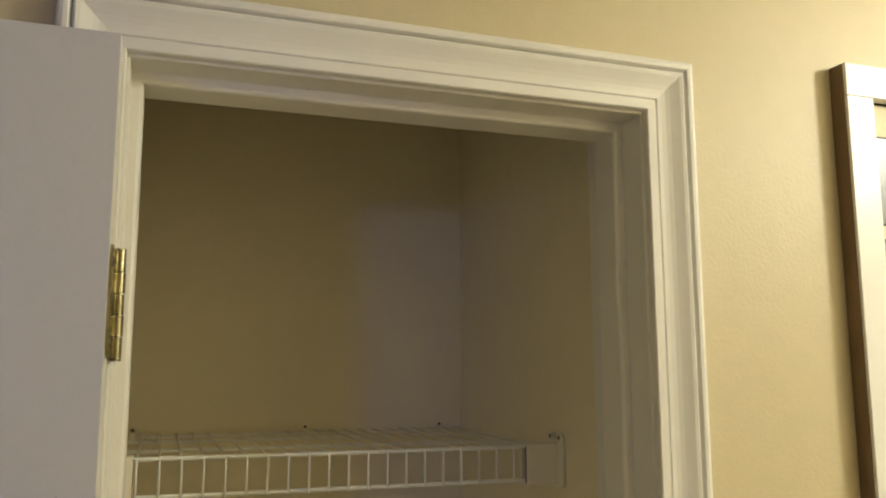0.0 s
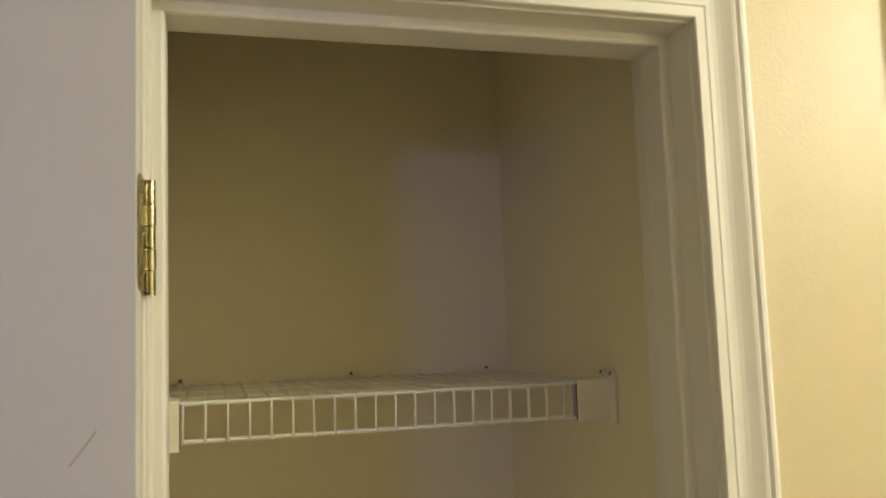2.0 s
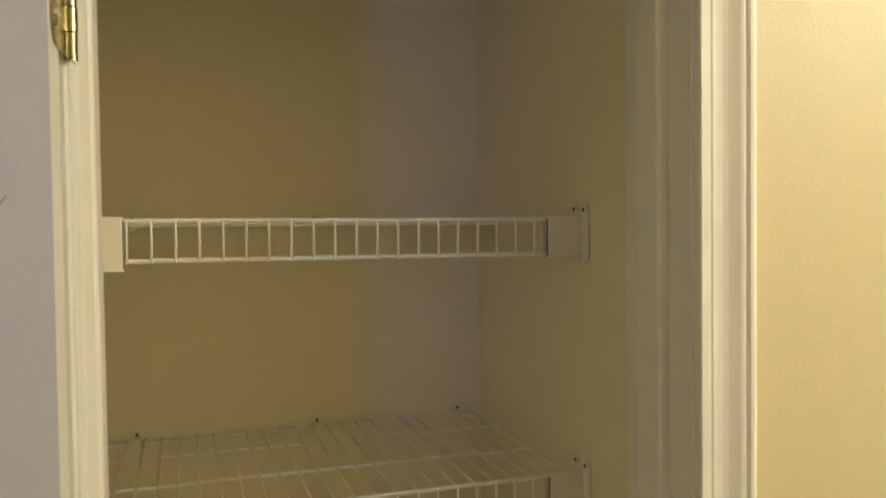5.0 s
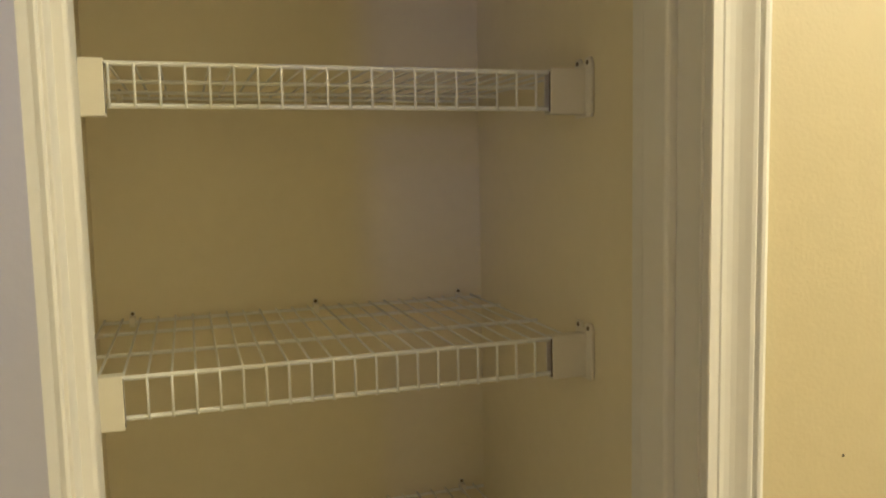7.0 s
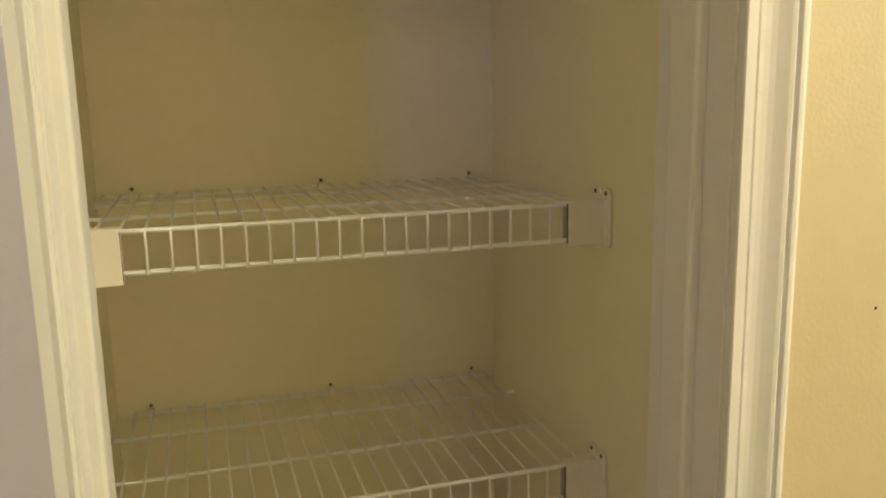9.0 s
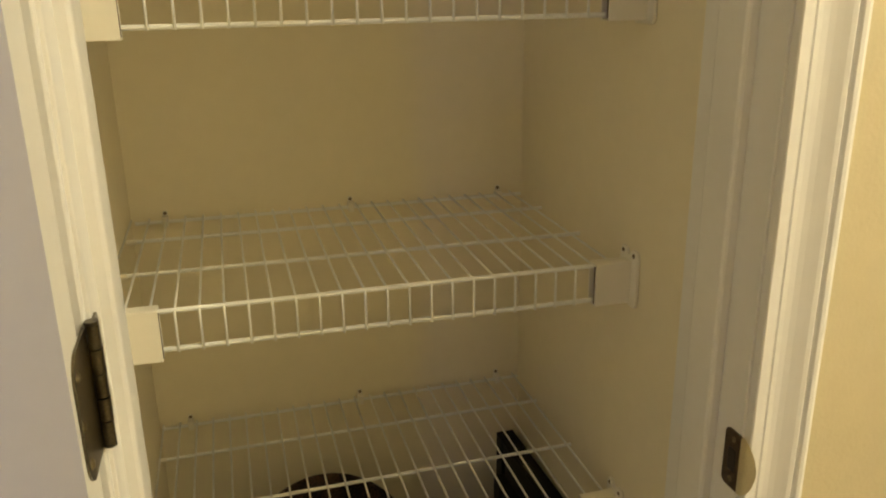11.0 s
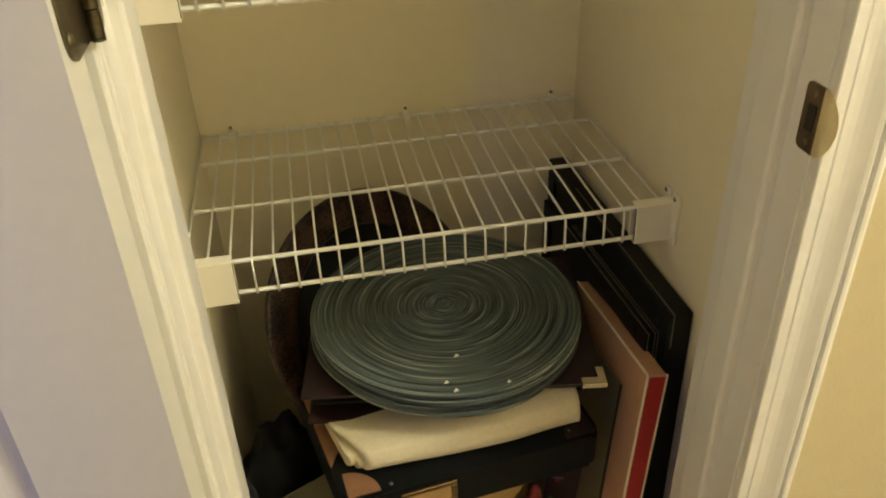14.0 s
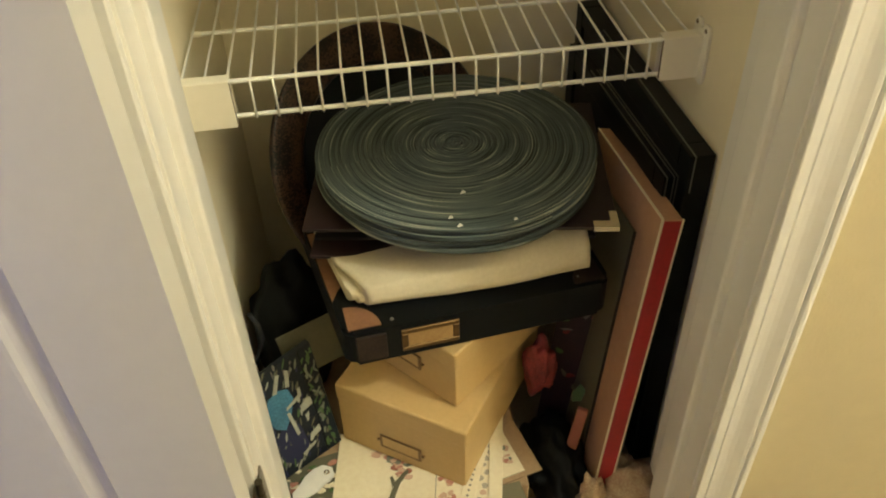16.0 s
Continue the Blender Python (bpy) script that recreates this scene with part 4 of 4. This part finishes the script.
lumpy("silk_flower", (0.372, 0.228, 0.203), (0.022, 0.020, 0.050), PINK, "faded pink silk flower beside the boxes", "silk flower", 0.42, 2.0, 1.0)
bm = bmesh.new()
prism(bm, [(0, 0), (0.075, 0.0), (0.072, 0.27), (0.058, 0.305), (0.044, 0.29), (0.025, 0.31), (0.002, 0.285)], 0, 0.020, "y")
b = tagged(part("paper_bag", bm, PLUM), "plum printed paper bag standing behind the flower", "paper bag")
b.matrix_world = pose(0.380, 0.262, 0.002, -4, 4, -24)
random.seed(21)
for k in range(20):
    x, z = random.uniform(0.01, 0.065), random.uniform(0.10, 0.29)
    o = prism(bmesh.new(), blob_outline(x, z, random.uniform(0.003, 0.009), random.uniform(0.002, 0.005), 9, 0.5, random.uniform(0, 3)), -0.0006, 0.0004, "y")
    part("print_patch", o, random.choice((OLIVE, PINK, INK, GREEN, SALMON, PLUM)), b)
bm = bmesh.new()
prism(bm, [(0, 0), (0.012, 0.004), (0.016, 0.022), (0.006, 0.030), (-0.003, 0.014)], 0, 0.002, "y")
b = tagged(part("leaf", bm, GREEN), "small green artificial leaf by the paper bag", "leaf")
b.matrix_world = pose(0.420, 0.205, 0.140, -30, 0, -30)
bm = box(bmesh.new(), 0, 0.016, 0, 0.008, 0, 0.095, 0.002)
b = tagged(part("salmon_card", bm, SALMON), "salmon pink folded card against the board", "card")
b.matrix_world = pose(0.398, 0.155, 0.088, -6, 6, -30)
lumpy("tissue_paper", (0.486, 0.110, 0.040), (0.052, 0.040, 0.052), TISSUE, "crumpled cream tissue paper on the closet floor", "tissue paper", 0.35, 3.4, 7.0)
lumpy("tissue_paper", (0.424, 0.092, 0.045), (0.020, 0.016, 0.058), TISSUE, "crumpled cream tissue paper on the closet floor", "tissue paper", 0.4, 3.0, 3.0)
# black lump added in place of the deep shade over the floor here
lumpy("dark_gap_fill", (0.385, 0.165, 0.055), (0.046, 0.075, 0.060), BLACK, "black lump added to darken the gap between carton and board", "scarf", 0.3, 3.0, 9.0)
random.seed(31)
SMUDGE = material("grey_hand_smudge", (0.58, 0.53, 0.43), 0.5, second=(0.74, 0.70, 0.60), scale=120, amount=0.3)
for z, ry, rz in ((1.083, 0.005, 0.012), (1.045, 0.004, 0.009), (1.100, 0.003, 0.006)):
    part("smudge", prism(bmesh.new(), blob_outline(0.0290, z, ry, rz, 16, 0.3), -0.0001, 0.0002, "x"), SMUDGE, bpy.data.objects["jamb_left"], "faint grey smudge")
